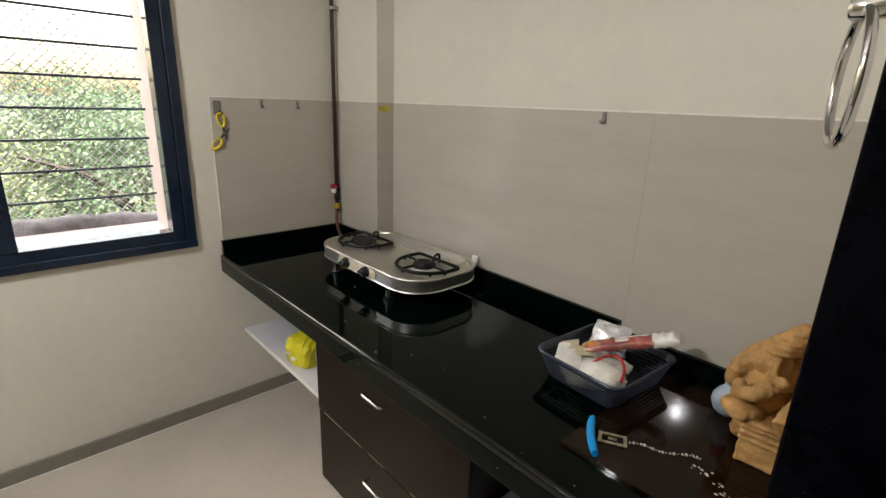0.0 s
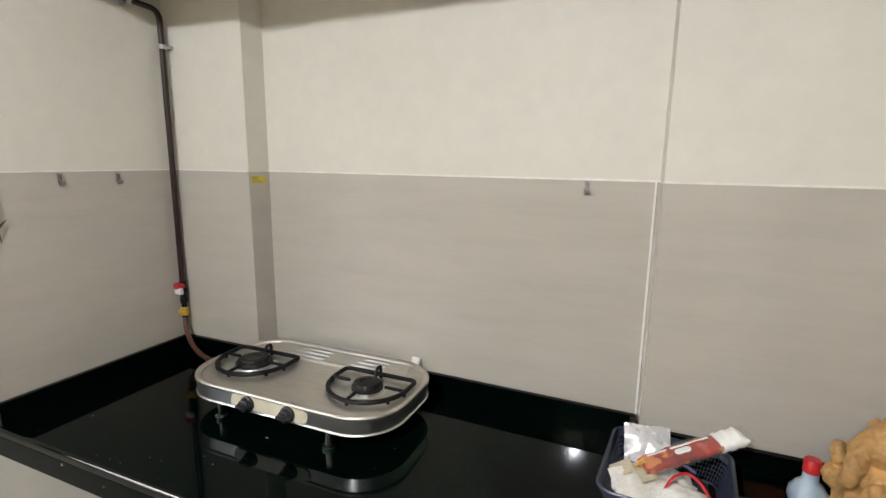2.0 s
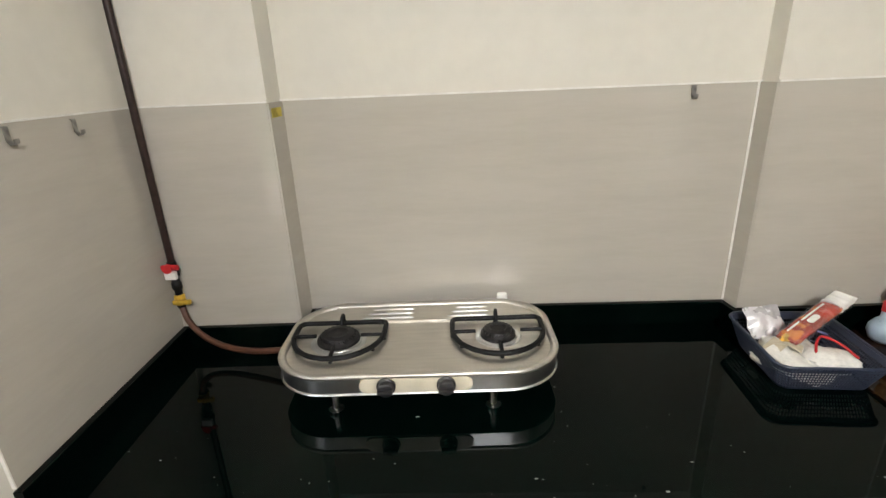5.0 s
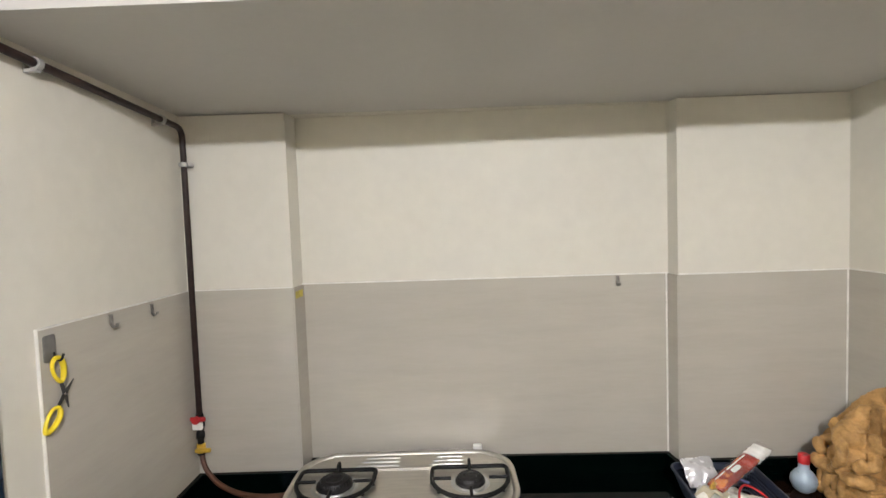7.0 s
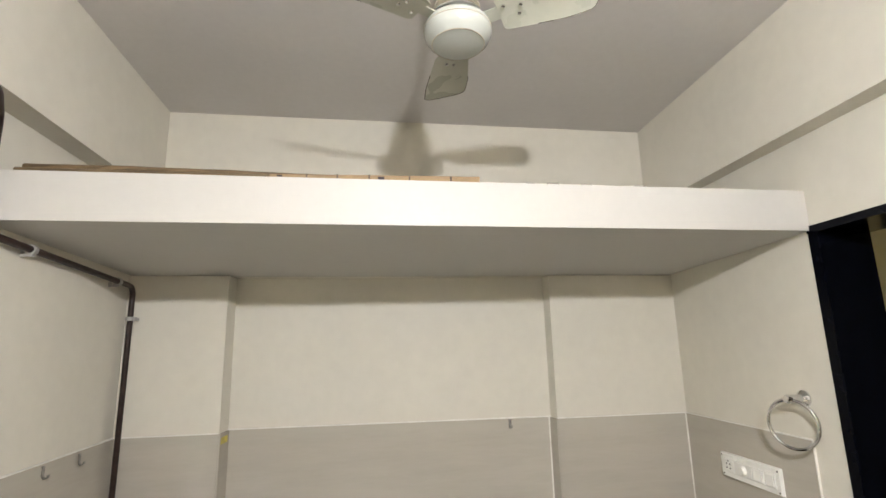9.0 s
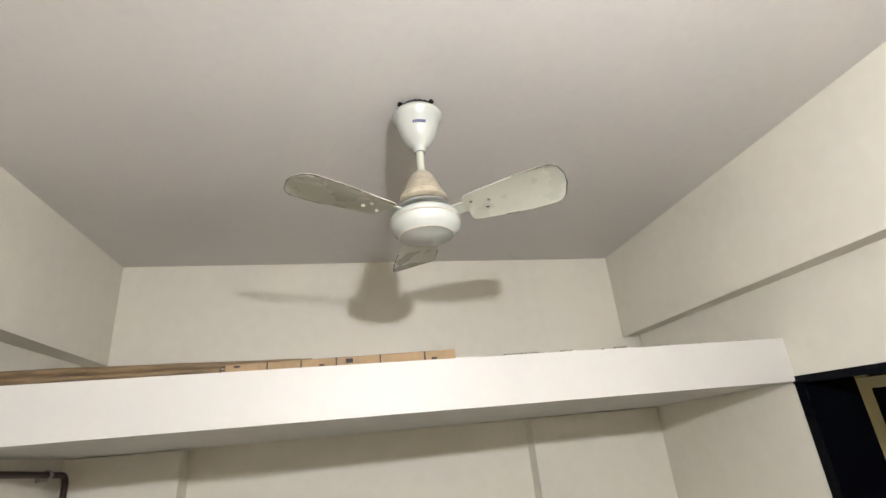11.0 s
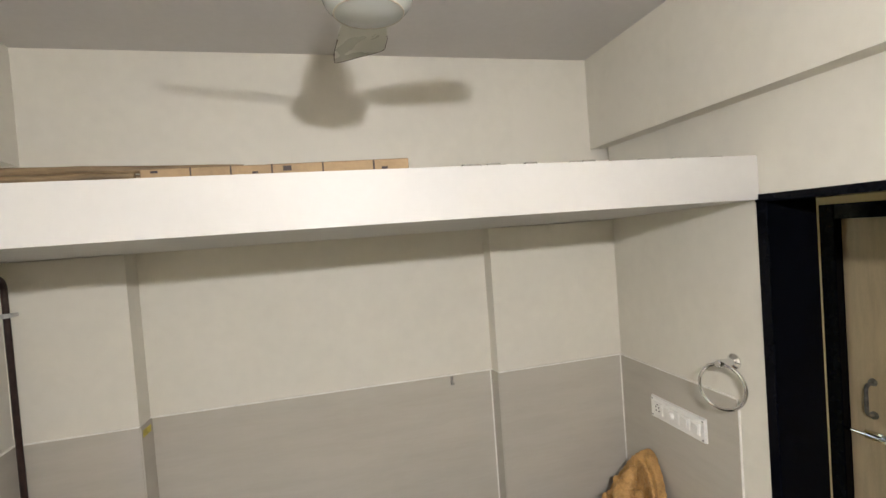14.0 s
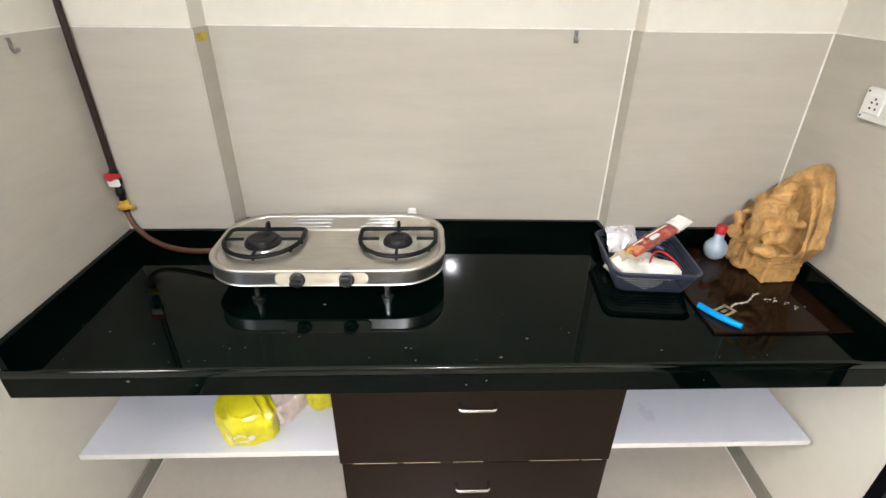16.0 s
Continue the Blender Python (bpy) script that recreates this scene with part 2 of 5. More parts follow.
def sweep(bm, points, r, seg=10, closed=False, radii=None):
    """A round bar along points."""
    p = [Vector(q) for q in points]
    n = len(p)
    rings, up = [], None
    for i in range(n):
        a, b = (p[i - 1], p[(i + 1) % n]) if closed else (p[max(0, i - 1)], p[min(n - 1, i + 1)])
        t = (b - a).normalized()
        if up is None:
            up = t.orthogonal().normalized()
        up = (up - t * up.dot(t)).normalized()
        side = t.cross(up)
        rad = radii[i] if radii else r
        rings.append([bm.verts.new(p[i] + rad * (up * math.cos(2 * math.pi * k / seg) + side * math.sin(2 * math.pi * k / seg))) for k in range(seg)])
    pairs = list(zip(rings, rings[1:])) + ([(rings[-1], rings[0])] if closed else [])
    for a, b in pairs:
        for k in range(seg):
            bm.faces.new((a[k], a[(k + 1) % seg], b[(k + 1) % seg], b[k]))
    if not closed:
        bm.faces.new(rings[0][::-1])
        bm.faces.new(rings[-1])


def mesh_object(name, bm, mat, smooth=None):
    bmesh.ops.recalc_face_normals(bm, faces=bm.faces[:])
    me = bpy.data.meshes.new(name)
    bm.to_mesh(me)
    bm.free()
    me.materials.append(mat)
    if smooth:
        for p in me.polygons:
            p.use_smooth = True
        me.set_sharp_from_angle(angle=radians(smooth))
    return new(name, me)


def thing(name, loc, label, category, group="", kind=""):
    ob = new(name)
    ob.empty_display_size = 0.05
    ob.location = loc
    return tagged(ob, label, category, group, kind)


def part(name, bm, mat, parent, label="", smooth=None, kind=""):
    ob = mesh_object(name, bm, mat, smooth)
    ob.parent = parent
    if parent.type == "EMPTY" and not parent.parent:
        ob.matrix_parent_inverse = Matrix.Translation(-parent.location)
    return tagged(ob, label, kind=kind)


def solo(name, bm, mat, label, category, group="", kind="", smooth=None):
    return tagged(mesh_object(name, bm, mat, smooth), label, category, group, kind)


def structure(name, bm, mat, label="", smooth=None):
    return tagged(mesh_object(name, bm, mat, smooth), label, kind="structure")


def pill(w, d, r, steps=10):
    """A rounded rectangle about the origin."""
    out = []
    for cx, cy, a0 in ((w / 2 - r, d / 2 - r, 0), (-w / 2 + r, d / 2 - r, 90), (-w / 2 + r, -d / 2 + r, 180), (w / 2 - r, -d / 2 + r, 270)):
        for k in range(steps + 1):
            a = radians(a0 + 90 * k / steps)
            out.append((cx + r * math.cos(a), cy + r * math.sin(a)))
    return out


def stacked(bm, rings):
    """Skin over rings of equal length; closes both ends."""
    vs = [[bm.verts.new(q) for q in ring] for ring in rings]
    k = len(vs[0])
    for a, b in zip(vs, vs[1:]):
        for i in range(k):
            bm.faces.new((a[i], a[(i + 1) % k], b[(i + 1) % k], b[i]))
    bm.faces.new(vs[0][::-1])
    bm.faces.new(vs[-1])


def collar(bm, rings):
    """A closed loop of rings, like a bent tube or a raised rim."""
    vs = [[bm.verts.new(q) for q in ring] for ring in rings]
    k = len(vs[0])
    for a, b in zip(vs, vs[1:] + vs[:1]):
        for i in range(k):
            bm.faces.new((a[i], a[(i + 1) % k], b[(i + 1) % k], b[i]))


# ---- plan ----
REC_L, REC_R, REC_Y, REC_YR = 0.366, 1.651, 0.090, 0.058      # recess in the back wall
REC_LF, REC_RF = 0.359, 1.658


def deep(x):
    """Depth of the recess, which gets shallower towards the right."""
    return 0.090 - 0.032 * (x - 0.371) / 1.27

TILE_TOP, COUNTER, SPLASH = 1.490, 0.791, 0.860
COUNTER_Y, FASCIA = -0.632, 0.709
LOFT_Y, LOFT_BACK, LOFT_LOW, LOFT_TOP = -0.745, 2.076, 2.100, 2.224
CEIL, BEAM, REAR, WALL, WALL_R = 2.772, 2.388, -2.42, 0.25, 0.172
TILE_Y, TILE_R = -0.614, -0.632
WIN_A, WIN_B, WIN_LOW, WIN_HIGH = -0.727, -1.90, 0.853, 2.06
DOOR_A, DOOR_B, DOOR_TOP = -0.746, -1.64, 2.098
PASS_X = 3.30


def right(y):
    """The right wall stands a little out of square."""
    return 2.229 + 0.037 * y


# ---- structure ----
bm = bmesh.new()
box(bm, -WALL, 4.2, REAR - WALL, 0.6, -0.15, 0.0)
structure("floor", bm, M_FLOOR, "glossy cream vitrified floor")

bm = bmesh.new()
box(bm, -WALL, 4.2, REAR - WALL, 0.6, CEIL, CEIL + 0.15)
structure("ceiling", bm, M_CEIL, "plain painted slab ceiling")

bm = bmesh.new()
prism(bm, [(-WALL, 0), (REC_LF, 0), (REC_L, REC_Y), (REC_R, REC_YR), (REC_RF, 0), (2.45, 0), (2.45, 0.34), (-WALL, 0.34)], 0, LOFT_BACK)
structure("wall_back", bm, M_WALL, "cream painted wall with a shallow recess")
bm = bmesh.new()
box(bm, -WALL, 2.45, 0.038, 0.34, LOFT_BACK, CEIL)
structure("wall_back_above_loft", bm, M_WALL, "cream painted wall above the loft")

bm = bmesh.new()
box(bm, -WALL, 0, WIN_A, 0.0, 0, CEIL)
box(bm, -WALL, 0, REAR, WIN_B, 0, CEIL)
box(bm, -WALL, 0, WIN_B, WIN_A, 0, WIN_LOW)
box(bm, -WALL, 0, WIN_B, WIN_A, WIN_HIGH, CEIL)
structure("wall_left", bm, M_WALL, "cream painted wall with a window")

bm = bmesh.new()
def slab(a, b, z0, z1):
    prism(bm, [(right(a), a), (right(b), b), (right(b) + WALL_R, b), (right(a) + WALL_R, a)], z0, z1)
slab(DOOR_A, 0.0, 0, CEIL)
slab(REAR, DOOR_B, 0, CEIL)
slab(DOOR_B, DOOR_A, DOOR_TOP, CEIL)
structure("wall_right", bm, M_WALL, "cream painted wall with a doorway")

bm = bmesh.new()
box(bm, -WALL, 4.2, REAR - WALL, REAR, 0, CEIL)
structure("wall_rear", bm, M_REAR, "unseen rear wall, brown-beige to cut bounced light")

for nm, a in (("beam_left", ((0.0, 0.038), (0.072, 0.038), (0.095, REAR), (0.0, REAR))),
              ("beam_right", ((2.166, 0.038), (right(0.038), 0.038), (right(REAR), REAR), (right(REAR) - 0.075, REAR)))):
    bm = bmesh.new()
    prism(bm, list(a), BEAM, CEIL)
    structure(nm, bm, M_WALL, "painted concrete beam under the ceiling")

bm = bmesh.new()
ring = lambda x: [(x, 0.089, LOFT_BACK), (x, LOFT_Y, LOFT_LOW), (x, LOFT_Y, LOFT_TOP), (x, 0.036, LOFT_TOP), (x, 0.036, LOFT_BACK + 0.002)]
stacked(bm, [ring(0.001), ring(right(0.0) - 0.03), ring(right(0.0) - 0.001)])
for v in bm.verts:
    if v.co.x > 1.9:
        v.co.x = right(v.co.y) - 0.001
structure("loft_slab", bm, M_LOFT, "white painted concrete loft slab")

# dado of large glossy tiles, with a white joint along its top and corners
T = 0.006
def dado(name, outline, z0=COUNTER + 0.002, z1=TILE_TOP):
    bm = bmesh.new()
    prism(bm, outline, z0, z1)
    structure(name, bm, M_TILE, "glossy greige wall tiles with faint streaks")
dado("dado_tiles_left", [(0.0005, TILE_Y), (T, TILE_Y), (T, -T), (0.0005, -T)])
dado("dado_tiles_pier_left", [(0.0005, -T), (REC_LF, -T), (REC_LF, -0.0005), (0.0005, -0.0005)])
dado("dado_tiles_return_left", [(REC_LF + 0.0005, -T), (REC_LF + T, -T), (REC_L + T, REC_Y - T), (REC_L + 0.0005, REC_Y - T)])
dado("dado_tiles_recess", [(REC_L + 0.0005, REC_Y - T), (REC_R - 0.0005, REC_YR - T), (REC_R - 0.0005, REC_YR - 0.0005), (REC_L + 0.0005, REC_Y - 0.0005)])
dado("dado_tiles_return_right", [(REC_RF - T, -T), (REC_RF - 0.0005, -T), (REC_R - 0.0005, REC_YR - T), (REC_R - T, REC_YR - T)])
dado("dado_tiles_pier_right", [(REC_RF, -T), (right(0) - T, -T), (right(0) - T, -0.0005), (REC_RF, -0.0005)])
dado("dado_tiles_right", [(right(TILE_R) - T, TILE_R), (right(TILE_R) - 0.0005, TILE_R), (right(0) - 0.0005, -0.0005), (right(0) - T, -0.0005)])
G = T + 0.0015
def strip(name, outline, z0, z1):
    bm = bmesh.new()
    prism(bm, outline, z0, z1)
    structure(name, bm, M_GROUT, "white cement joint")
strip("trim_left", [(0.0005, TILE_Y), (G - 0.001, TILE_Y), (G - 0.001, -T), (0.0005, -T)], TILE_TOP, TILE_TOP + 0.004)
strip("trim_pier_left", [(0.0005, -G), (REC_LF, -G), (REC_LF, -0.0005), (0.0005, -0.0005)], TILE_TOP, TILE_TOP + 0.004)
strip("trim_recess", [(REC_L, REC_Y - G), (REC_R, REC_YR - G), (REC_R, REC_YR - 0.0005), (REC_L, REC_Y - 0.0005)], TILE_TOP, TILE_TOP + 0.005)
strip("trim_pier_right", [(REC_RF, -G), (right(0), -G), (right(0), -0.0005), (REC_RF, -0.0005)], TILE_TOP, TILE_TOP + 0.005)
strip("trim_right", [(right(TILE_R) - G, TILE_R), (right(TILE_R) - 0.0005, TILE_R), (right(0) - 0.0005, -G), (right(0) - G, -G)], TILE_TOP, TILE_TOP + 0.004)
strip("trim_corner_right", [(right(0) - T - 0.006, -G), (right(0) - T, -G), (right(0) - T, -T + 0.0004), (right(0) - T - 0.006, -T + 0.0004)], SPLASH, TILE_TOP)
strip("trim_recess_right", [(REC_R - T - 0.0062, REC_YR - G - 0.001), (REC_R - T - 0.0006, REC_YR - G - 0.001), (REC_R - T - 0.0006, REC_YR - T - 0.0004), (REC_R - T - 0.0062, REC_YR - T - 0.0004)], SPLASH, TILE_TOP)
strip("trim_edge_right", [(right(TILE_R) - G, TILE_R - 0.003), (right(TILE_R) - 0.0005, TILE_R - 0.003), (right(TILE_R) - 0.0005, TILE_R), (right(TILE_R) - G, TILE_R)], SPLASH, TILE_TOP)

strip("trim_edge_left", [(0.0005, TILE_Y - 0.0025), (G, TILE_Y - 0.0025), (G, TILE_Y), (0.0005, TILE_Y)], SPLASH, TILE_TOP + 0.004)

# skirting
bm = bmesh.new()
box(bm, 0.0005, 0.012, REAR, -0.001, 0.001, 0.066, 0.002, 1)
structure("baseboard_left", bm, M_SKIRT, "grey-brown tile skirting")
bm = bmesh.new()
box(bm, 0.012, REC_LF, -0.012, -0.0005, 0.001, 0.066)
box(bm, REC_RF, right(0) - 0.013, -0.012, -0.0005, 0.001, 0.066)
structure("baseboard_back", bm, M_SKIRT, "grey-brown tile skirting")
bm = bmesh.new()
prism(bm, [(right(DOOR_A) - 0.012, DOOR_A), (right(DOOR_A) - 0.0005, DOOR_A), (right(0) - 0.0005, -0.0005), (right(0) - 0.012, -0.0005)], 0.001, 0.066)
structure("baseboard_right", bm, M_SKIRT, "grey-brown tile skirting")

strip("trim_floor_left", [(0.0122, REAR), (0.0165, REAR), (0.0165, -0.013), (0.0122, -0.013)], 0.0005, 0.004)
strip("trim_floor_right", [(right(DOOR_A) - 0.0165, DOOR_A), (right(DOOR_A) - 0.0122, DOOR_A), (right(0) - 0.0122, -0.013), (right(0) - 0.0165, -0.013)], 0.0005, 0.004)

# doorway lined with dark granite, and the passage behind it
JX0, JX1 = right(DOOR_A) - 0.003, right(DOOR_A) + WALL_R + 0.006
door = thing("door_1", (JX0, DOOR_A, 0), "open doorway lined with polished black granite", "doorway", kind="structure")
bm = bmesh.new()
box(bm, JX0, JX1, DOOR_A - 0.022, DOOR_A + 0.012, 0.001, DOOR_TOP + 0.012, 0.003)
part("jamb", bm, M_JAMB, door)
bm = bmesh.new()
box(bm, right(DOOR_B) - 0.010, right(DOOR_B) + WALL_R + 0.006, DOOR_B - 0.012, DOOR_B + 0.022, 0.001, DOOR_TOP + 0.012, 0.003)
part("jamb", bm, M_JAMB, door)
bm = bmesh.new()
prism(bm, [(JX0 - 0.002, DOOR_A + 0.012), (right(DOOR_B) - 0.012, DOOR_B - 0.012), (right(DOOR_B) + WALL_R + 0.006, DOOR_B - 0.012), (JX1, DOOR_A + 0.012)], DOOR_TOP - 0.006, DOOR_TOP + 0.016)
part("lintel", bm, M_JAMB, door)
bm = bmesh.new()
prism(bm, [(JX0, DOOR_A - 0.022), (right(DOOR_B) - 0.01, DOOR_B + 0.022), (right(DOOR_B) + WALL_R, DOOR_B + 0.022), (JX1, DOOR_A - 0.022)], 0.001, 0.014)
part("threshold", bm, M_JAMB, door)

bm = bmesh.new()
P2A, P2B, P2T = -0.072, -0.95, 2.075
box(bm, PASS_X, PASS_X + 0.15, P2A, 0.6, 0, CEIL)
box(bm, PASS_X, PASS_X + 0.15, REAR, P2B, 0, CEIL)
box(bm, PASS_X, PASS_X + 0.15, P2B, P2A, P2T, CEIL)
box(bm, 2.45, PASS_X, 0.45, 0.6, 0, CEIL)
structure("wall_passage", bm, M_PASSAGE, "beige passage wall with warm light painted in")
door2 = thing("door_2", (PASS_X, P2A, 0), "closed beige laminate door in a dark frame", "door", kind="structure")
for y0, y1, z0, z1 in ((P2A - 0.068, P2A, 0.001, P2T), (P2B, P2B + 0.095, 0.001, P2T), (P2B + 0.095, P2A - 0.068, P2T - 0.07, P2T)):
    bm = bmesh.new()
    box(bm, PASS_X - 0.012, PASS_X + 0.1, y0, y1, z0, z1, 0.004)
    part("door_frame", bm, M_JAMB, door2)
bm = bmesh.new()
box(bm, PASS_X + 0.03, PASS_X + 0.065, P2B + 0.097, P2A - 0.070, 0.01, P2T - 0.072, 0.002)
leaf = part("door_leaf", bm, M_LEAF, door2, "beige laminate door leaf")
bm = bmesh.new()
hy = P2A - 0.173
sweep(bm, rounded([(PASS_X + 0.03, hy, 1.12), (PASS_X - 0.015, hy, 1.13), (PASS_X - 0.015, hy, 1.26), (PASS_X + 0.03, hy, 1.27)], 0.03), 0.008)
lathe(bm, [(0.018, 0), (0.016, 0.008)], (PASS_X + 0.03, hy, 1.12), 16, pose(0, 0, 0, 0, -90, 0))
lathe(bm, [(0.018, 0), (0.016, 0.008)], (PASS_X + 0.03, hy, 1.27), 16, pose(0, 0, 0, 0, -90, 0))
part("door_handle", bm, M_DULL, leaf, "old dull metal pull handle", 40)
bm = bmesh.new()
box(bm, PASS_X + 0.022, PASS_X + 0.030, hy - 0.13, hy + 0.04, 1.005, 1.045, 0.002)
sweep(bm, [(PASS_X + 0.016, hy - 0.11, 1.025), (PASS_X + 0.016, hy + 0.10, 1.025)], 0.007)
part("bolt", bm, M_CHROME, leaf, "steel sliding bolt", 40)

# ---- window and what lies outside it ----
window = thing("window_1", (0, WIN_A, WIN_LOW), "open window with dark frame, bars and netting", "window", kind="structure")
IN_A, IN_B, IN_LOW, IN_HIGH = WIN_A - 0.088, WIN_B + 0.088, WIN_LOW + 0.075, WIN_HIGH - 0.075
bm = bmesh.new()
for y0, y1, z0, z1 in ((WIN_A - 0.04, WIN_A, WIN_LOW, WIN_HIGH), (WIN_B, WIN_B + 0.04, WIN_LOW, WIN_HIGH)):
    box(bm, -0.06, 0.018, y0, y1, z0, z1, 0.004)
box(bm, -0.06, 0.026, WIN_B, WIN_A, WIN_LOW - 0.002, WIN_LOW + 0.034, 0.006)
box(bm, -0.06, 0.018, WIN_B + 0.04, WIN_A - 0.04, WIN_HIGH - 0.04, WIN_HIGH, 0.004)
part("window_frame", bm, M_WINFRAME, window, "dark blue-black stone surround")
bm = bmesh.new()
for y0, y1, z0, z1 in ((IN_A, WIN_A - 0.04, WIN_LOW + 0.03, WIN_HIGH - 0.04), (WIN_B + 0.04, IN_B, WIN_LOW + 0.03, WIN_HIGH - 0.04)):
    box(bm, -0.075, 0.004, y0, y1, z0, z1, 0.003)
box(bm, -0.075, 0.004, IN_B, IN_A, WIN_LOW + 0.030, IN_LOW, 0.003)
box(bm, -0.075, 0.004, IN_B, IN_A, IN_HIGH, WIN_HIGH - 0.04, 0.003)
part("inner_frame", bm, M_WINFRAME, window)
bm = bmesh.new()
box(bm, -0.085, 0.012, -1.42, -1.325, IN_LOW, IN_HIGH, 0.004)
part("mullion", bm, M_WINFRAME, window)
bm = bmesh.new()
box(bm, -0.050, -0.045, IN_B, -1.42, IN_LOW, IN_HIGH)
pane = part("pane", bm, M_GLASS, window)
pane.visible_shadow = False
# plastered reveal and outer ledge
bm = bmesh.new()
box(bm, -WALL - 0.002, -0.075, IN_A, WIN_A + 0.001, IN_LOW - 0.03, IN_HIGH + 0.03)
box(bm, -WALL - 0.002, -0.075, WIN_B - 0.001, IN_B, IN_LOW - 0.03, IN_HIGH + 0.03)
box(bm, -WALL - 0.22, -0.075, WIN_B, WIN_A, IN_LOW - 0.06, IN_LOW - 0.008)
box(bm, -WALL - 0.002, -0.075, WIN_B, WIN_A, IN_HIGH, IN_HIGH + 0.03)
part("window_sill", bm, M_REVEAL, window, "white plastered ledge and reveal")
for k in range(9):
    bm = bmesh.new()
    z = 1.065 + 0.1215 * k
    sweep(bm, [(-0.205, IN_B - 0.001, z), (-0.205, IN_A + 0.001, z)], 0.0052, 8)
    part("bar", bm, M_BAR, window)
bm = bmesh.new()
NX, NY0, NY1, NZ0, NZ1, CELL = -0.42, -2.0, -0.62, 0.90, 1.80, 0.043
def wire(a, b, r=0.0021):
    d = (Vector(b) - Vector(a)).normalized().cross(Vector((1, 0, 0))) * r
    q = Vector((r, 0, 0))
    f = [[bm.verts.new(Vector(p) + s) for s in (d, q, -d, -q)] for p in (a, b)]
    for k in range(4):
        bm.faces.new((f[0][k], f[0][(k + 1) % 4], f[1][(k + 1) % 4], f[1][k]))
for i in range(-40, 40):
    for sgn in (1, -1):
        c = (NY0 + NY1) / 2 + i * CELL
        pts = []
        for z in (NZ0, NZ1):
            pts.append((NX, c + sgn * (z - (NZ0 + NZ1) / 2), z))
        a, b = Vector(pts[0]), Vector(pts[1])
        lo, hi = 0.0, 1.0
        dy = b.y - a.y
        t0, t1 = sorted(((NY0 - a.y) / dy, (NY1 - a.y) / dy))
        lo, hi = max(lo, t0), min(hi, t1)
        if hi > lo:
            wire(a.lerp(b, lo), a.lerp(b, hi))
box(bm, NX - 0.003, NX + 0.003, NY0, NY1, NZ1, NZ1 + 0.004)
box(bm, NX - 0.004, NX + 0.004, NY0, NY1, NZ0 - 0.03, NZ0 + 0.004)
part("netting", bm, M_WIRE, window, "diamond wire netting")
bm = bmesh.new()
secs = []
for k in range(15):
    y = -1.70 + 0.92 * k / 14
    h = 0.022 + 0.030 * math.sin(math.pi * k / 14) ** 0.7 + 0.006 * math.sin(k * 2.3)
    secs.append([(-0.36 + 0.075 * math.cos(a), y, IN_LOW - 0.009 + max(0.0, h * math.sin(a))) for a in [math.pi * j / 8 for j in range(9)]])
stacked(bm, secs)
solo("tarpaulin_roll", bm, M_MOUND, "low grey rolled tarpaulin lying on the outer ledge", "tarpaulin", smooth=50)

bm = bmesh.new()
box(bm, -600, 600, -600, 600, -3.6, -3.5)
structure("ground", bm, M_GROUND, "overgrown green ground outside")
bm = bmesh.new()
box(bm, -WALL, 4.2, REAR - WALL, 0.6, -3.5, -0.15)
structure("wall_lower_storey", bm, M_REVEAL, "plastered outer wall of the storey below")
rng = random.Random(5)


def tree(x, y, h, spread, mat):
    t = thing("tree", (x, y, -3.5), "leafy green tree outside the window", "tree", "trees outside")
    bm = bmesh.new()
    base = Vector((x, y, -3.5))
    sweep(bm, [base + Vector((0.15 * math.sin(k), 0.12 * math.cos(k * 1.3), h * 0.8 * k / 6)) for k in range(7)], 0.1, 8, radii=[0.22 - 0.028 * k for k in range(7)])
    for k in range(7):
        a = rng.uniform(0, 6.28)
        s = base + Vector((0, 0, h * rng.uniform(0.35, 0.7)))
        e = s + Vector((math.cos(a) * spread * 0.8, math.sin(a) * spread * 0.8, h * 0.2))
        sweep(bm, [s, s.lerp(e, 0.5) + Vector((0, 0, 0.15)), e], 0.05, 6, radii=[0.07, 0.045, 0.02])
    part("trunk", bm, M_BARK, t, smooth=60)
    verts, faces = [], []
    clumps = []
    for k in range(70):
        a, u, w = rng.uniform(0, 6.28), rng.uniform(0.1, 1) ** 0.5, rng.uniform(0.12, 1.0)
        bulge = math.sin(math.pi * min(1, w * 0.9 + 0.08)) ** 0.6
        clumps.append((base + Vector((math.cos(a) * spread * u * bulge, math.sin(a) * spread * u * bulge, h * w)), rng.uniform(0.35, 0.75)))
    for c, r in clumps:
        for k in range(210):
            d = Vector((rng.gauss(0, 1), rng.gauss(0, 1), rng.gauss(0, 0.8))).normalized() * r * rng.uniform(0.4, 1)
            p = c + d
            n = Vector((rng.gauss(0, 1), rng.gauss(0, 1), rng.gauss(0.6, 1))).normalized()
            u = n.orthogonal().normalized()
            v = n.cross(u)
            s = rng.uniform(0.022, 0.062)
            i = len(verts)
            verts += [p - u * s, p + v * s * 0.5, p + u * s, p - v * s * 0.5]
            faces.append((i, i + 1, i + 2, i + 3))
    me = bpy.data.meshes.new("crown")
    me.from_pydata(verts, [], faces)
    me.materials.append(mat)
    crown = new("crown", me)
    crown.parent = t
    crown.matrix_parent_inverse = Matrix.Translation(-t.location)


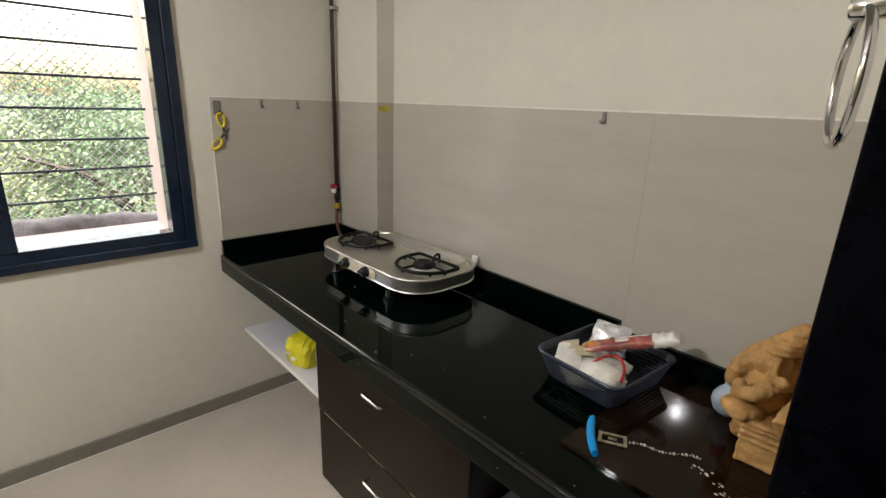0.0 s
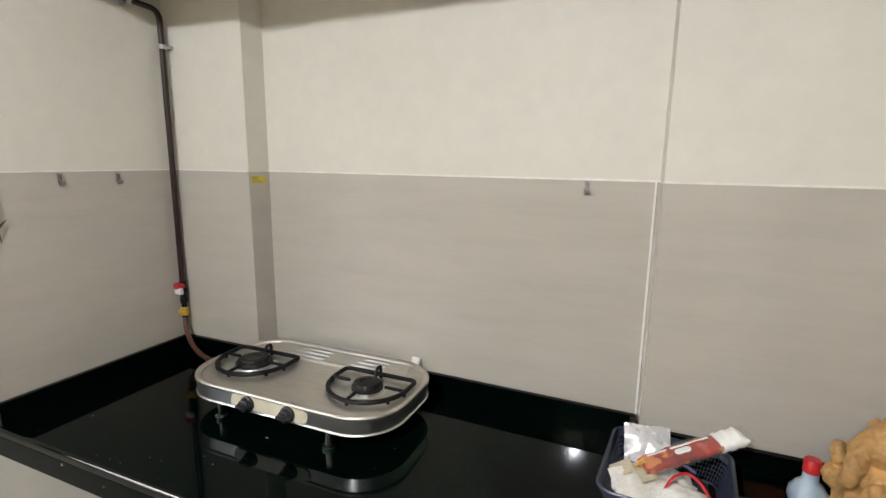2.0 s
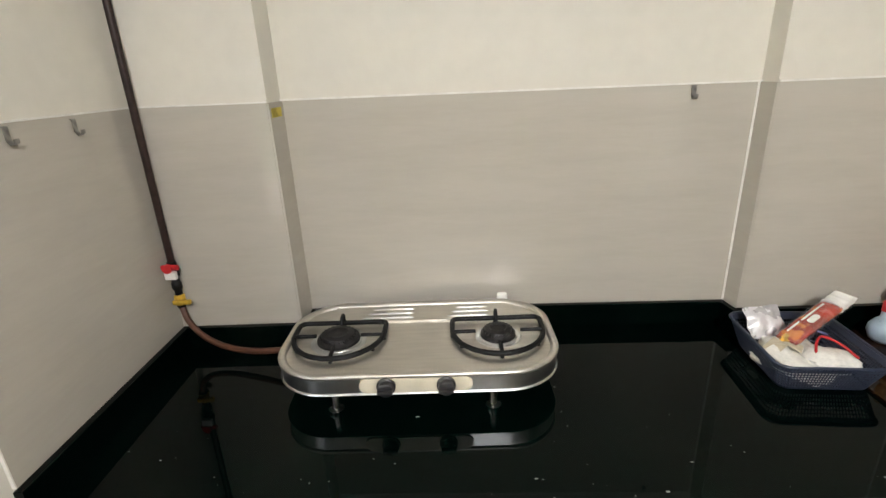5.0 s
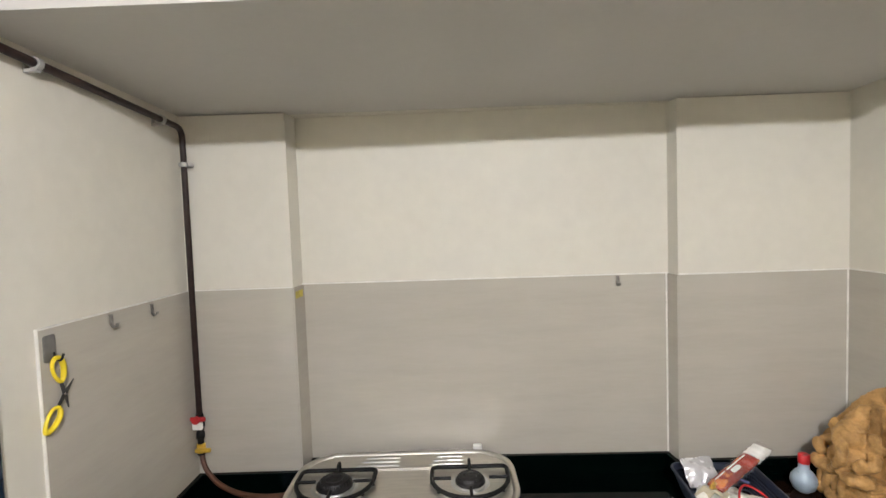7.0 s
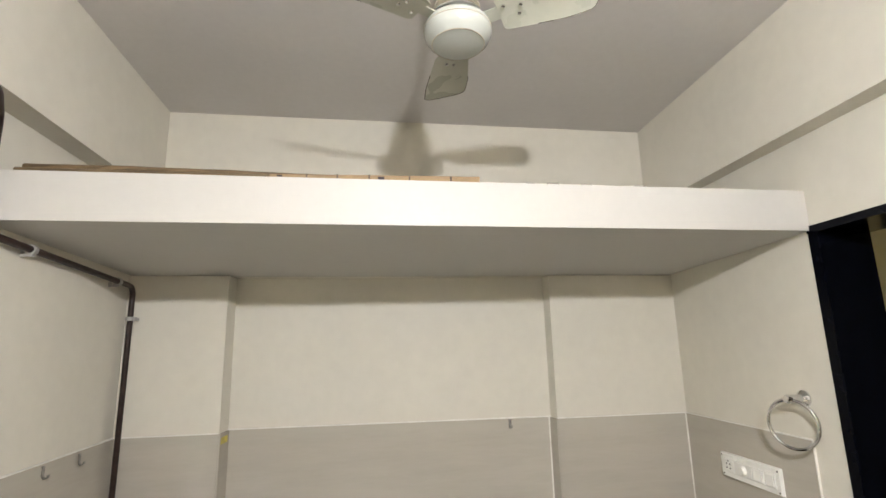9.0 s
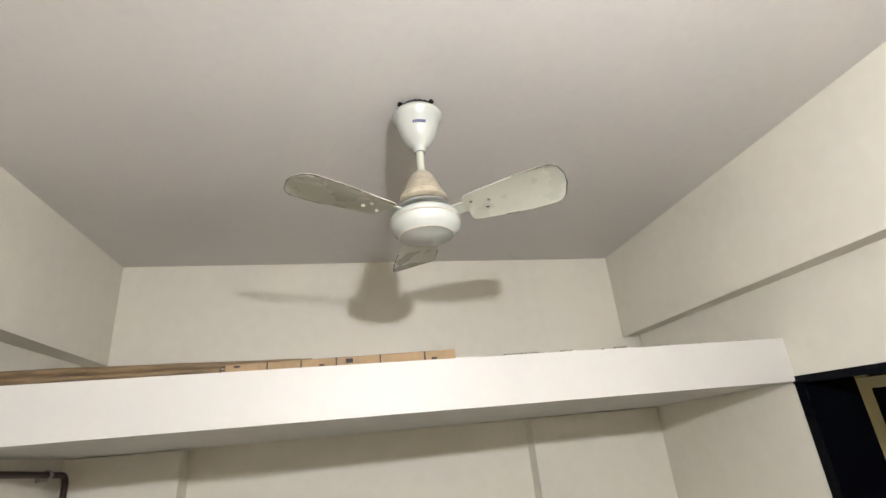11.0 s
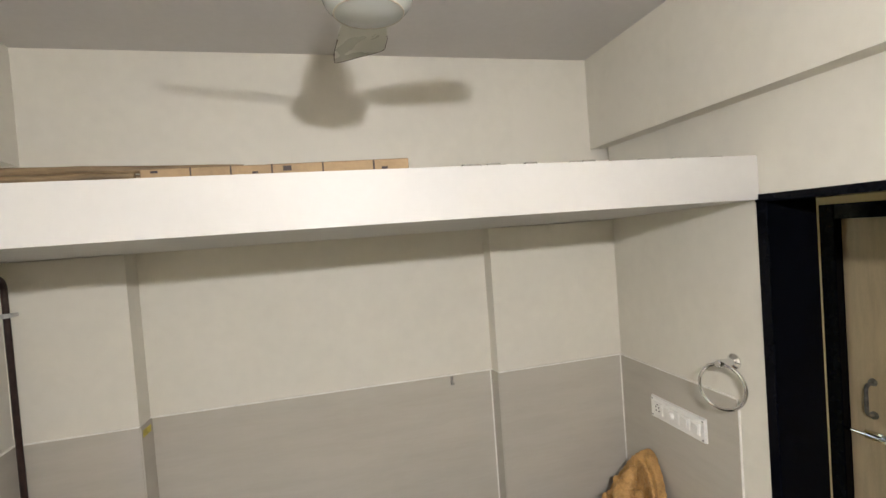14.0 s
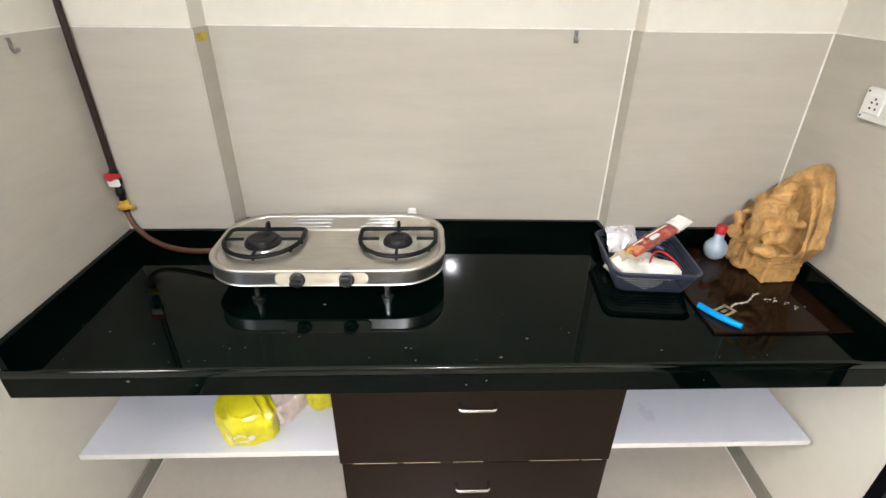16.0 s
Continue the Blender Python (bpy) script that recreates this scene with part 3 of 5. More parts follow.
for k, (x, y, h, s) in enumerate(((-7.5, 0.4, 4.6, 1.9), (-8.6, -1.6, 4.4, 1.9), (-8.0, 2.6, 4.9, 2.0), (-9.5, 1.0, 4.8, 2.2), (-11.0, 3.8, 5.0, 2.6),
                                 (-12.5, 0.2, 5.2, 2.6), (-10.5, 5.6, 5.0, 2.2), (-15.0, 2.5, 5.4, 3.0), (-14.5, 6.2, 5.3, 3.0), (-18.0, 4.6, 5.6, 3.2), (-17.5, 0.2, 5.5, 3.0), (-6.6, 1.6, 4.0, 1.4))):
    tree(x, y, h, s, M_LEAVES2 if k in (1, 4, 7, 11) else M_LEAVES)

# ---- lamp on the rear wall ----
lamp = thing("wall_bulb", (LAMP_POS[0], REAR, LAMP_POS[2]), "lit white bulb in an angled wall holder", "lamp")
AX = pose(0, 0, 0, -150, 0, 0)          # the bulb points forwards and down
bm = bmesh.new()
lathe(bm, [(0.045, 0.0), (0.045, 0.012), (0.022, 0.02), (0.019, 0.075), (0.0, 0.075)], (LAMP_POS[0], REAR + 0.0005, LAMP_POS[2] + 0.055), 24, pose(0, 0, 0, -90, 0, 0))
part("holder", bm, M_WHITE, lamp, smooth=40)
bm = bmesh.new()
lathe(bm, [(0.0, -0.060), (0.014, -0.060), (0.016, -0.042), (0.026, -0.020), (0.031, -0.002), (0.0, -0.002)], LAMP_POS, 24, AX)
part("bulb_collar", bm, M_WHITE, lamp, "opaque white bulb collar", 40)
bm = bmesh.new()
lathe(bm, [(0.031, 0.0), (0.030, 0.010), (0.024, 0.022), (0.013, 0.029), (0.0, 0.031)], LAMP_POS, 20, AX)
part("bulb", bm, M_BULB, lamp, "glowing white dome", 60)

# ---- counter ----
counter = thing("kitchen_counter", (0.0, COUNTER_Y, FASCIA), "polished black granite counter with splashback", "counter")
bm = bmesh.new()
prism(bm, [(0.008, COUNTER_Y + 0.0105), (right(COUNTER_Y) - 0.002, COUNTER_Y + 0.0105), (right(0) - 0.008, -0.008), (REC_RF + 0.002, -0.008), (REC_R - 0.008, REC_YR - 0.008), (REC_L + 0.008, REC_Y - 0.008), (REC_LF + 0.008, -0.008), (0.008, -0.008)], COUNTER - 0.02, COUNTER)
part("worktop", bm, M_GRANITE, counter, smooth=30)
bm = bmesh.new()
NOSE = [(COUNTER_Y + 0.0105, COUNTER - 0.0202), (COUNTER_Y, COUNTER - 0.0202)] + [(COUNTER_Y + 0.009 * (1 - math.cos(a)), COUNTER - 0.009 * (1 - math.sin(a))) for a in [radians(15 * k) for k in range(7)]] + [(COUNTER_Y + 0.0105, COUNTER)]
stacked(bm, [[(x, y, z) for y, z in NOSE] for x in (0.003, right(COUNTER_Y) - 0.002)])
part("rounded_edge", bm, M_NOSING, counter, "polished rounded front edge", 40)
bm = bmesh.new()
box(bm, 0.002, right(COUNTER_Y) - 0.002, COUNTER_Y - 0.001, COUNTER_Y + 0.018, FASCIA, COUNTER - 0.0205, 0.002)
part("fascia", bm, M_GRANITE, counter)
TK = 0.018
def splash(outline):
    bm = bmesh.new()
    prism(bm, outline, COUNTER + 0.0005, SPLASH)
    bmesh.ops.bevel(bm, geom=[e for e in bm.edges if all(v.co.z > SPLASH - 1e-4 for v in e.verts)], offset=0.0015, segments=1, affect="EDGES")
    part("splashback", bm, M_GRANITE, counter)
S0 = T + 0.0008
splash([(S0, COUNTER_Y + 0.008), (S0 + TK, COUNTER_Y + 0.008), (S0 + TK, -S0), (S0, -S0)])
splash([(S0 + TK, -S0 - TK), (REC_LF + T + TK, -S0 - TK), (REC_LF + T + TK, -S0), (S0 + TK, -S0)])
splash([(REC_L + T, REC_Y - S0 - TK), (REC_R - S0, REC_YR - S0 - TK), (REC_R - S0, REC_YR - S0), (REC_L + T, REC_Y - S0)])
splash([(REC_RF - S0 - TK, -S0 - TK), (REC_RF - S0, -S0 - TK), (REC_R - S0, REC_YR - S0 - TK), (REC_R - S0 - TK, REC_YR - S0 - TK)])
splash([(REC_RF - S0, -S0 - TK), (right(0) - S0 - TK, -S0 - TK), (right(0) - S0 - TK, -S0), (REC_RF - S0, -S0)])
splash([(right(TILE_R) - S0 - TK, COUNTER_Y + 0.003), (right(TILE_R) - S0, COUNTER_Y + 0.003), (right(0) - S0, -S0), (right(0) - S0 - TK, -S0)])

# drawer unit and shelves below
DX0, DX1, DY, DSPLIT, DLOW = 0.760, 1.572, -0.560, 0.345, 0.03
drawers = thing("drawer_unit", (DX0, DY, 0), "dark walnut laminate drawer unit with steel handles", "drawers")
bm = bmesh.new()
box(bm, DX0 + 0.008, DX1 - 0.008, DY + 0.022, -0.02, 0.001, FASCIA + 0.05, 0.001, 1)
part("carcass", bm, M_LAMINATE, drawers)
for x0, x1, z0, z1 in ((DX0, DX1, DSPLIT + 0.003, FASCIA + 0.03), (DX0 + 0.006, DX1 - 0.004, DLOW, DSPLIT - 0.002)):
    bm = bmesh.new()
    box(bm, x0, x1, DY, DY + 0.020, z0, z1, 0.0015)
    front = part("drawer_front", bm, M_LAMINATE, drawers)
    hz = 0.595 if z1 > 0.5 else 0.251
    bm = bmesh.new()
    hx = 1.160
    sweep(bm, rounded([(hx - 0.05, DY, hz), (hx - 0.05, DY - 0.028, hz), (hx + 0.05, DY - 0.028, hz), (hx + 0.05, DY, hz)], 0.012), 0.0055, 10)
    part("handle", bm, M_CHROME, front, "satin steel bar handle", 50)
for x0, x1 in ((0.80, 0.93), (0.95, 1.06), (1.10, 1.19), (1.33, 1.48), (1.49, 1.55)):
    bm = bmesh.new()
    box(bm, x0, x1, DY - 0.0006, DY + 0.0005, DSPLIT + 0.0026, DSPLIT + 0.0038)
    part("chipped_edge", bm, M_TAG, drawers, "pale chipped laminate edge")
for x0, x1, z in ((0.013, DX0 + 0.006, 0.402), (DX1 - 0.006, right(-0.555) - 0.030, 0.413)):
    bm = bmesh.new()
    box(bm, x0, x1, -0.556, -0.014, z - 0.018, z, 0.001, 1)
    shelf = thing("shelf", (x0, -0.556, z), "white laminate shelf fixed under the counter", "shelf", "shelves under the counter")
    part("shelf_board", bm, M_SHELF, shelf)
    bm = bmesh.new()
    box(bm, x0, x1, -0.5575, -0.5562, z - 0.0185, z + 0.0003)
    part("edge_band", bm, M_WHITE, shelf, "white edge band")

# ---- gas stove ----
SX, SY, SW, SD, SZ0, SZ1 = 0.726, -0.166, 0.702, 0.382, 0.849, 0.900
stove = thing("gas_stove", (SX, SY, COUNTER), "two-burner stainless steel gas stove on the counter", "stove")
def oval(dw, z, r=0.135):
    return [(SX + x, SY + y, z) for x, y in pill(SW + dw, SD + dw, r + dw / 2, 12)]
bm = bmesh.new()
stacked(bm, [oval(-0.014, SZ1 - 0.012), oval(-0.014, SZ1 - 0.0065), oval(-0.030, SZ1 - 0.0055)])
tray = part("top_tray", bm, M_STEEL, stove, "brushed stainless steel sunken top", 35)
bm = bmesh.new()
collar(bm, [oval(-0.006, SZ1 - 0.010), oval(0.001, SZ1 - 0.007), oval(0.003, SZ1 - 0.003), oval(0.000, SZ1 + 0.001), oval(-0.010, SZ1 + 0.0028), oval(-0.024, SZ1 + 0.0022), oval(-0.032, SZ1 - 0.001), oval(-0.038, SZ1 - 0.0054), oval(-0.036, SZ1 - 0.010)])
part("raised_rim", bm, M_STEEL, stove, "shiny raised steel rim", 50)
bm = bmesh.new()
stacked(bm, [oval(-0.030, SZ0 + 0.001), oval(-0.002, SZ0), oval(0.001, SZ0 + 0.001), oval(-0.0005, SZ0 + 0.003), oval(-0.006, SZ0 + 0.005), oval(-0.005, SZ1 - 0.0105), oval(-0.03, SZ1 - 0.0104)])
part("side_band", bm, M_POLISHED, stove, "polished steel side band", 35)
bm = bmesh.new()
ledge = [(SX - 0.285, SY + 0.070), (SX + 0.285, SY + 0.070), (SX + 0.255, SY + 0.168), (SX - 0.255, SY + 0.168)]
prism(bm, ledge, SZ1 - 0.0062, SZ1 - 0.0005)
bmesh.ops.bevel(bm, geom=[e for e in bm.edges if all(v.co.z > SZ1 - 0.001 for v in e.verts)], offset=0.004, segments=3, affect="EDGES")
part("back_ledge", bm, M_STEEL, tray, "pressed ledge along the back", 40)
for x0, x1 in ((-0.165, -0.020), (0.075, 0.190)):
    for k in range(3):
        bm = bmesh.new()
        y = SY + 0.092 + 0.026 * k
        sweep(bm, [(SX + x0 + 0.012 * k, y, SZ1 - 0.0040), (SX + x0 + 0.012 * k + 0.012, y, SZ1 - 0.0004), (SX + x1 - 0.012, y, SZ1 - 0.0004), (SX + x1, y, SZ1 - 0.0040)], 0.0042, 8)
        part("pressed_rib", bm, M_POLISHED, tray, smooth=50)
for bx, bs in ((-0.210, 1.22), (0.206, 1.0)):
    cx, cy, top = SX + bx, SY - 0.018, SZ1 - 0.006
    bm = bmesh.new()
    lathe(bm, [(0.060 * bs, 0), (0.058 * bs, 0.002), (0.050 * bs, 0.0015), (0.049 * bs, 0.004), (0.046 * bs, 0.005), (0.044 * bs, 0.003), (0.0, 0.003)], (cx, cy, top), 36)
    part("drip_tray", bm, M_POLISHED, stove, "shiny steel drip ring", 40)
    bm = bmesh.new()
    lathe(bm, [(0.046 * bs, 0.003), (0.045 * bs, 0.012), (0.037 * bs, 0.018), (0.034 * bs, 0.024), (0.022 * bs, 0.026), (0.018 * bs, 0.022), (0.008, 0.022), (0.0, 0.022)], (cx, cy, top), 32)
    for k in range(24):
        a = 2 * math.pi * k / 24
        q = 0.037 * bs
        box(bm, cx + q * math.cos(a) - 0.0016, cx + q * math.cos(a) + 0.0016, cy + q * math.sin(a) - 0.0016, cy + q * math.sin(a) + 0.0016, top + 0.012, top + 0.0225)
    part("burner", bm, M_BURNER, stove, "sooted brass burner head", 40)
    bm = bmesh.new()
    # D-shaped ring: straight at the back, round towards the front
    up = top + 0.013
    W, R, B = 0.118, 0.120, 0.060
    loop = [(cx - W + 0.016 * (1 - math.cos(a)), cy + B + 0.016 * math.sin(a), up) for a in (0.0, 0.4, 0.8, 1.2, 1.57)]
    loop += [(cx + W - 0.016 * (1 - math.cos(a)), cy + B + 0.016 * math.sin(a), up) for a in (1.57, 1.2, 0.8, 0.4, 0.0)]
    loop += [(cx + W * math.cos(radians(a)), cy + 0.016 - R * math.sin(radians(a)), up) for a in range(0, 181, 9)]
    sweep(bm, loop, 0.0068, 8, closed=True)
    for ux, uy, reach, peak in ((0, 1, 0.078, 0.026), (0, -1, 0.104, 0.004), (1, 0, 0.118, 0.004), (-1, 0, 0.118, 0.004)):
        tip = 0.058 if uy != 1 else 0.046
        pts = [(cx + ux * reach, cy + uy * reach, top + 0.001), (cx + ux * (reach - 0.002), cy + uy * (reach - 0.002), up + peak), (cx + ux * (reach - 0.022), cy + uy * (reach - 0.022), up + peak), (cx + ux * tip, cy + uy * tip, up + 0.004)]
        sweep(bm, rounded(pts, 0.007, 4), 0.0050, 8)
    for a in (-145, -35):
        c = (cx + W * 0.99 * math.cos(radians(a)), cy + 0.016 + R * 0.99 * math.sin(radians(a)))
        sweep(bm, [(c[0], c[1], top + 0.0008), (c[0], c[1], up)], 0.0050, 8)
    part("pan_support", bm, M_IRON, stove, "black enamelled wire pan support", 60)
FY = SY - SD / 2 + 0.002
bm = bmesh.new()
stacked(bm, [[(SX + x, FY + d, (SZ0 + SZ1) / 2 + z) for x, z in pill(0.262, 0.038, 0.0185, 8)] for d in (0.004, -0.003)])
part("knob_plate", bm, M_CREAM, stove, "cream plastic knob plate")
for kx in (-0.068, 0.070):
    bm = bmesh.new()
    lathe(bm, [(0.022, 0), (0.022, 0.006), (0.019, 0.008), (0.0175, 0.020), (0.015, 0.022), (0, 0.022)], (SX + kx, FY - 0.003, (SZ0 + SZ1) / 2), 20, pose(0, 0, 0, 90, 0, 0))
    box(bm, SX + kx - 0.017, SX + kx + 0.017, FY - 0.034, FY - 0.022, (SZ0 + SZ1) / 2 - 0.005, (SZ0 + SZ1) / 2 + 0.005, 0.002)
    part("knob", bm, M_KNOB, stove, "black ribbed control knob", 40)
for lx in (-0.196, 0.180):
    for ly in (-0.168, 0.118):
        bm = bmesh.new()
        lathe(bm, [(0.017, 0.0), (0.0185, 0.003), (0.0185, 0.008), (0.0095, 0.012), (0.0088, SZ0 - COUNTER + 0.003)], (SX + lx, SY + ly, COUNTER + 0.0004), 16)
        part("leg", bm, M_CHROME, stove, smooth=40)

# ---- gas pipe, valve and hose in the corner ----
PXc, PYc, PZh, PR = 0.030, -0.030, 2.030, 0.0097
pipe = thing("gas_pipe", (PXc, PYc, 1.07), "dark brown painted gas pipe clamped to the wall", "pipe")
bm = bmesh.new()
sweep(bm, rounded([(PXc, PYc, 1.075), (PXc, PYc, PZh), (0.022, -0.758, PZh + 0.040), (0.024, -0.762, 2.352), (0.112, -0.90, 2.356), (0.112, REAR, 2.356)], 0.035), PR, 12)
part("tube", bm, M_PIPE, pipe, smooth=50)
for c, horizontal in (((PXc, PYc, 1.912), False), ((0.028, -0.14, PZh + 0.006), True), ((0.024, -0.585, PZh + 0.030), True)):
    bm = bmesh.new()
    m = pose(0, 0, 0, 90, 0, 0) if horizontal else Matrix()
    lathe(bm, [(PR + 0.001, -0.007), (PR + 0.004, -0.007), (PR + 0.004, 0.007), (PR + 0.001, 0.007)], c, 20, m)
    x0 = 0.0065 if c[2] < TILE_TOP else 0.0005
    if horizontal:
        box(bm, 0.0005, 0.03, c[1] - 0.006, c[1] + 0.006, c[2] - 0.018, c[2] - 0.011, 0.001)
        box(bm, 0.0005, 0.005, c[1] - 0.007, c[1] + 0.007, c[2] - 0.020, c[2] + 0.012, 0.001)
    else:
        box(bm, c[0] - 0.015, c[0] + 0.019, c[1] - 0.006, c[1] + 0.029, c[2] - 0.006, c[2] + 0.006, 0.001)
    part("clamp", bm, M_CLAMP, pipe, "grey plastic pipe clamp", 40)
valve = thing("gas_valve", (PXc, PYc, 0.97), "gas valve with red handle and brass cock", "valve")
bm = bmesh.new()
lathe(bm, [(0.010, 0.935), (0.013, 0.94), (0.013, 0.955), (0.010, 0.96), (0.010, 0.99), (0.0135, 0.995), (0.0135, 1.012), (0.011, 1.015), (0.011, 1.03), (0.015, 1.034), (0.015, 1.046), (0.012, 1.05), (0.012, 1.076), (0.0, 1.077)], (PXc, PYc, 0), 20)
part("valve_body", bm, M_IRON, valve, "dark metal valve body", 40)
bm = bmesh.new()
box(bm, PXc - 0.024, PXc + 0.028, PYc - 0.020, PYc - 0.010, 1.056, 1.072, 0.005, 3)
lathe(bm, [(0.013, 0.0), (0.013, 0.01)], (PXc, PYc - 0.02, 1.064), 16, pose(0, 0, 0, 90, 0, 0))
part("handle", bm, M_RED, valve, "red lever handle", 40)
bm = bmesh.new()
box(bm, PXc - 0.014, PXc + 0.018, PYc - 0.026, PYc - 0.012, 1.030, 1.054, 0.003)
part("tag", bm, M_WHITE, valve, "small white tag")
bm = bmesh.new()
lathe(bm, [(0.011, -0.016), (0.015, -0.012), (0.015, 0.014), (0.011, 0.018)], (PXc, PYc, 0.958), 8)
box(bm, PXc - 0.012, PXc + 0.040, PYc - 0.024, PYc - 0.011, 0.951, 0.965, 0.004, 2)
part("cock", bm, M_BRASS, valve, "brass gas cock", 30)
bm = bmesh.new()
hose_pts = [(PXc, PYc, 0.944), (PXc + 0.012, PYc - 0.012, 0.90), (PXc + 0.06, PYc - 0.035, 0.855), (PXc + 0.14, PYc - 0.065, 0.832), (PXc + 0.24, PYc - 0.095, 0.834), (SX - SW / 2 + 0.05, SY + 0.01, 0.862)]
sweep(bm, rounded(hose_pts, 0.05, 5), 0.0085, 10)
solo("gas_hose", bm, M_HOSE, "orange-brown rubber hose from valve to stove", "hose", smooth=50)

# ---- hooks and scissors ----
def hook(x, y, z, facing):
    """A small bent steel strip hook; facing 'x' on the side wall, 'y' on the back wall."""
    bm = bmesh.new()
    pr = [(0.0005, 0.012), (0.004, 0.012), (0.004, -0.014), (0.010, -0.022), (0.018, -0.018), (0.019, -0.010)]
    for (d0, z0), (d1, z1) in zip(pr, pr[1:]):
        a = Vector((d0, 0, z0))
        b = Vector((d1, 0, z1))
        q = [a + Vector((0, -0.006, 0)), a + Vector((0, 0.006, 0)), b + Vector((0, 0.006, 0)), b + Vector((0, -0.006, 0))]
        off = Vector((-(z1 - z0), 0, d1 - d0)).normalized() * 0.0008
        vs = [bm.verts.new(p + s) for s in (off, -off) for p in q]
        for f in ((0, 1, 2, 3), (7, 6, 5, 4), (0, 4, 5, 1), (1, 5, 6, 2), (2, 6, 7, 3), (3, 7, 4, 0)):
            bm.faces.new([vs[i] for i in f])
    ob = solo("wall_hook", bm, M_DULL, "small bent steel hook stuck on the tiles", "hook", "wall hooks")
    ob.matrix_basis = pose(x, y, z, 0, 0, 0 if facing == "x" else -90)
hook(T, -0.391, 1.472, "x")
hook(T, -0.217, 1.470, "x")
hook(1.474, deep(1.474) - T, 1.476, "y")
plate_hook = thing("wall_hook", (T, -0.587, 1.446), "grey plastic plate hook stuck on the tiles", "hook", "wall hooks")
bm = bmesh.new()
stacked(bm, [[(T + d, -0.587 + y, 1.446 + z) for y, z in pill(0.034 - e, 0.060 - e, 0.007, 5)] for d, e in ((0.0004, 0.0), (0.0022, 0.0), (0.0030, 0.002))])
part("plate", bm, M_PLATE, plate_hook, smooth=40)
bm = bmesh.new()
sweep(bm, rounded([(T + 0.002, -0.578, 1.436), (T + 0.004, -0.578, 1.420), (T + 0.016, -0.576, 1.415), (T + 0.018, -0.570, 1.430)], 0.006, 4), 0.0026, 8)
part("prong", bm, M_IRON, plate_hook, "dark bent prong", 60)
scissors = thing("scissors", (0.014, -0.578, 1.35), "open scissors with yellow plastic loops hanging on hook", "scissors")
for cy, cz, lean, x in ((-0.578, 1.396, 12, 0.016), (-0.607, 1.293, -43, 0.0185)):
    bm = bmesh.new()
    m = pose(x, cy, cz, lean, 0, 0)
    loop = [m @ Vector((0, 0.0145 * math.cos(a) * (1 + 0.22 * math.sin(a)), 0.028 * math.sin(a))) for a in [2 * math.pi * k / 28 for k in range(28)]]
    sweep(bm, loop, 0.0052, 10, closed=True, radii=[0.0050 + 0.0012 * math.cos(2 * math.pi * k / 28) for k in range(28)])
    part("finger_loop", bm, M_YELLOW, scissors, "yellow plastic finger loop", 60)
for (y0, z0), (y1, z1), x in (((-0.575, 1.372), (-0.557, 1.303), 0.0150), ((-0.591, 1.314), (-0.540, 1.364), 0.0170)):
    bm = bmesh.new()
    a, b = Vector((x, y0, z0)), Vector((x, y1, z1))
    mid = a.lerp(b, 0.5)
    d = (b - a).normalized().cross(Vector((1, 0, 0)))
    outline = [a - d * 0.003, mid - d * 0.007, b - d * 0.0006, b + d * 0.0006, mid + d * 0.005, a + d * 0.003]
    stacked(bm, [outline, [q + Vector((0.0015, 0, 0)) for q in outline]])
    part("blade", bm, M_BLADE, scissors, "dark steel blade")
bm = bmesh.new()
lathe(bm, [(0.0035, 0.0), (0.0035, 0.0045), (0.002, 0.0055), (0.0, 0.0055)], (0.0148, -0.568, 1.338), 12, pose(0, 0, 0, 0, 90, 0))
part("pivot", bm, M_CHROME, scissors, "small pivot screw", 40)
bm = bmesh.new()
def edge(y):
    return REC_LF + (REC_L - REC_LF) * (y + T) / REC_Y + T
prism(bm, [(edge(0.004), 0.004), (edge(0.004) + 0.0014, 0.004), (edge(0.066) + 0.0014, 0.066), (edge(0.066), 0.066)], 1.452, 1.476)
solo("yellow_tape", bm, M_TAPE, "strip of yellow adhesive tape on the tile edge", "tape")
bm = bmesh.new()
box(bm, 0.953, 0.985, deep(0.968) - S0 - 0.018, deep(0.968) - S0 - 0.003, SPLASH + 0.0005, SPLASH + 0.045, 0.007, 3)
solo("suction_pad", bm, M_WHITE, "small white suction pad resting on the splashback", "suction pad", smooth=50)

# ---- towel ring and switchboard on the right wall ----
RYc, RZ = -0.624, 1.609
RX = right(RYc)
ringthing = thing("towel_ring", (RX, RYc, RZ), "chrome towel ring on a round wall mount", "towel ring")
bm = bmesh.new()
lathe(bm, [(0.0, 0.0), (0.024, 0.0), (0.024, 0.005), (0.018, 0.010), (0.0125, 0.014), (0.0120, 0.030), (0.0125, 0.034), (0.0128, 0.062), (0.010, 0.066), (0.0, 0.066)], (RX - 0.0006, RYc, RZ), 28, pose(0, 0, 0, 0, -90, 0))
part("mount", bm, M_CHROME, ringthing, smooth=40)
bm = bmesh.new()
rr = 0.070
pts = [(RX - 0.053 - 0.31 * rr * math.sin(a), RYc + 0.95 * rr * math.sin(a), RZ - 0.002 - rr + rr * math.cos(a)) for a in [2 * math.pi * k / 56 for k in range(56)]]
sweep(bm, pts, 0.0055, 12, closed=True)
part("ring", bm, M_CHROME, ringthing, "round chrome bar", 60)

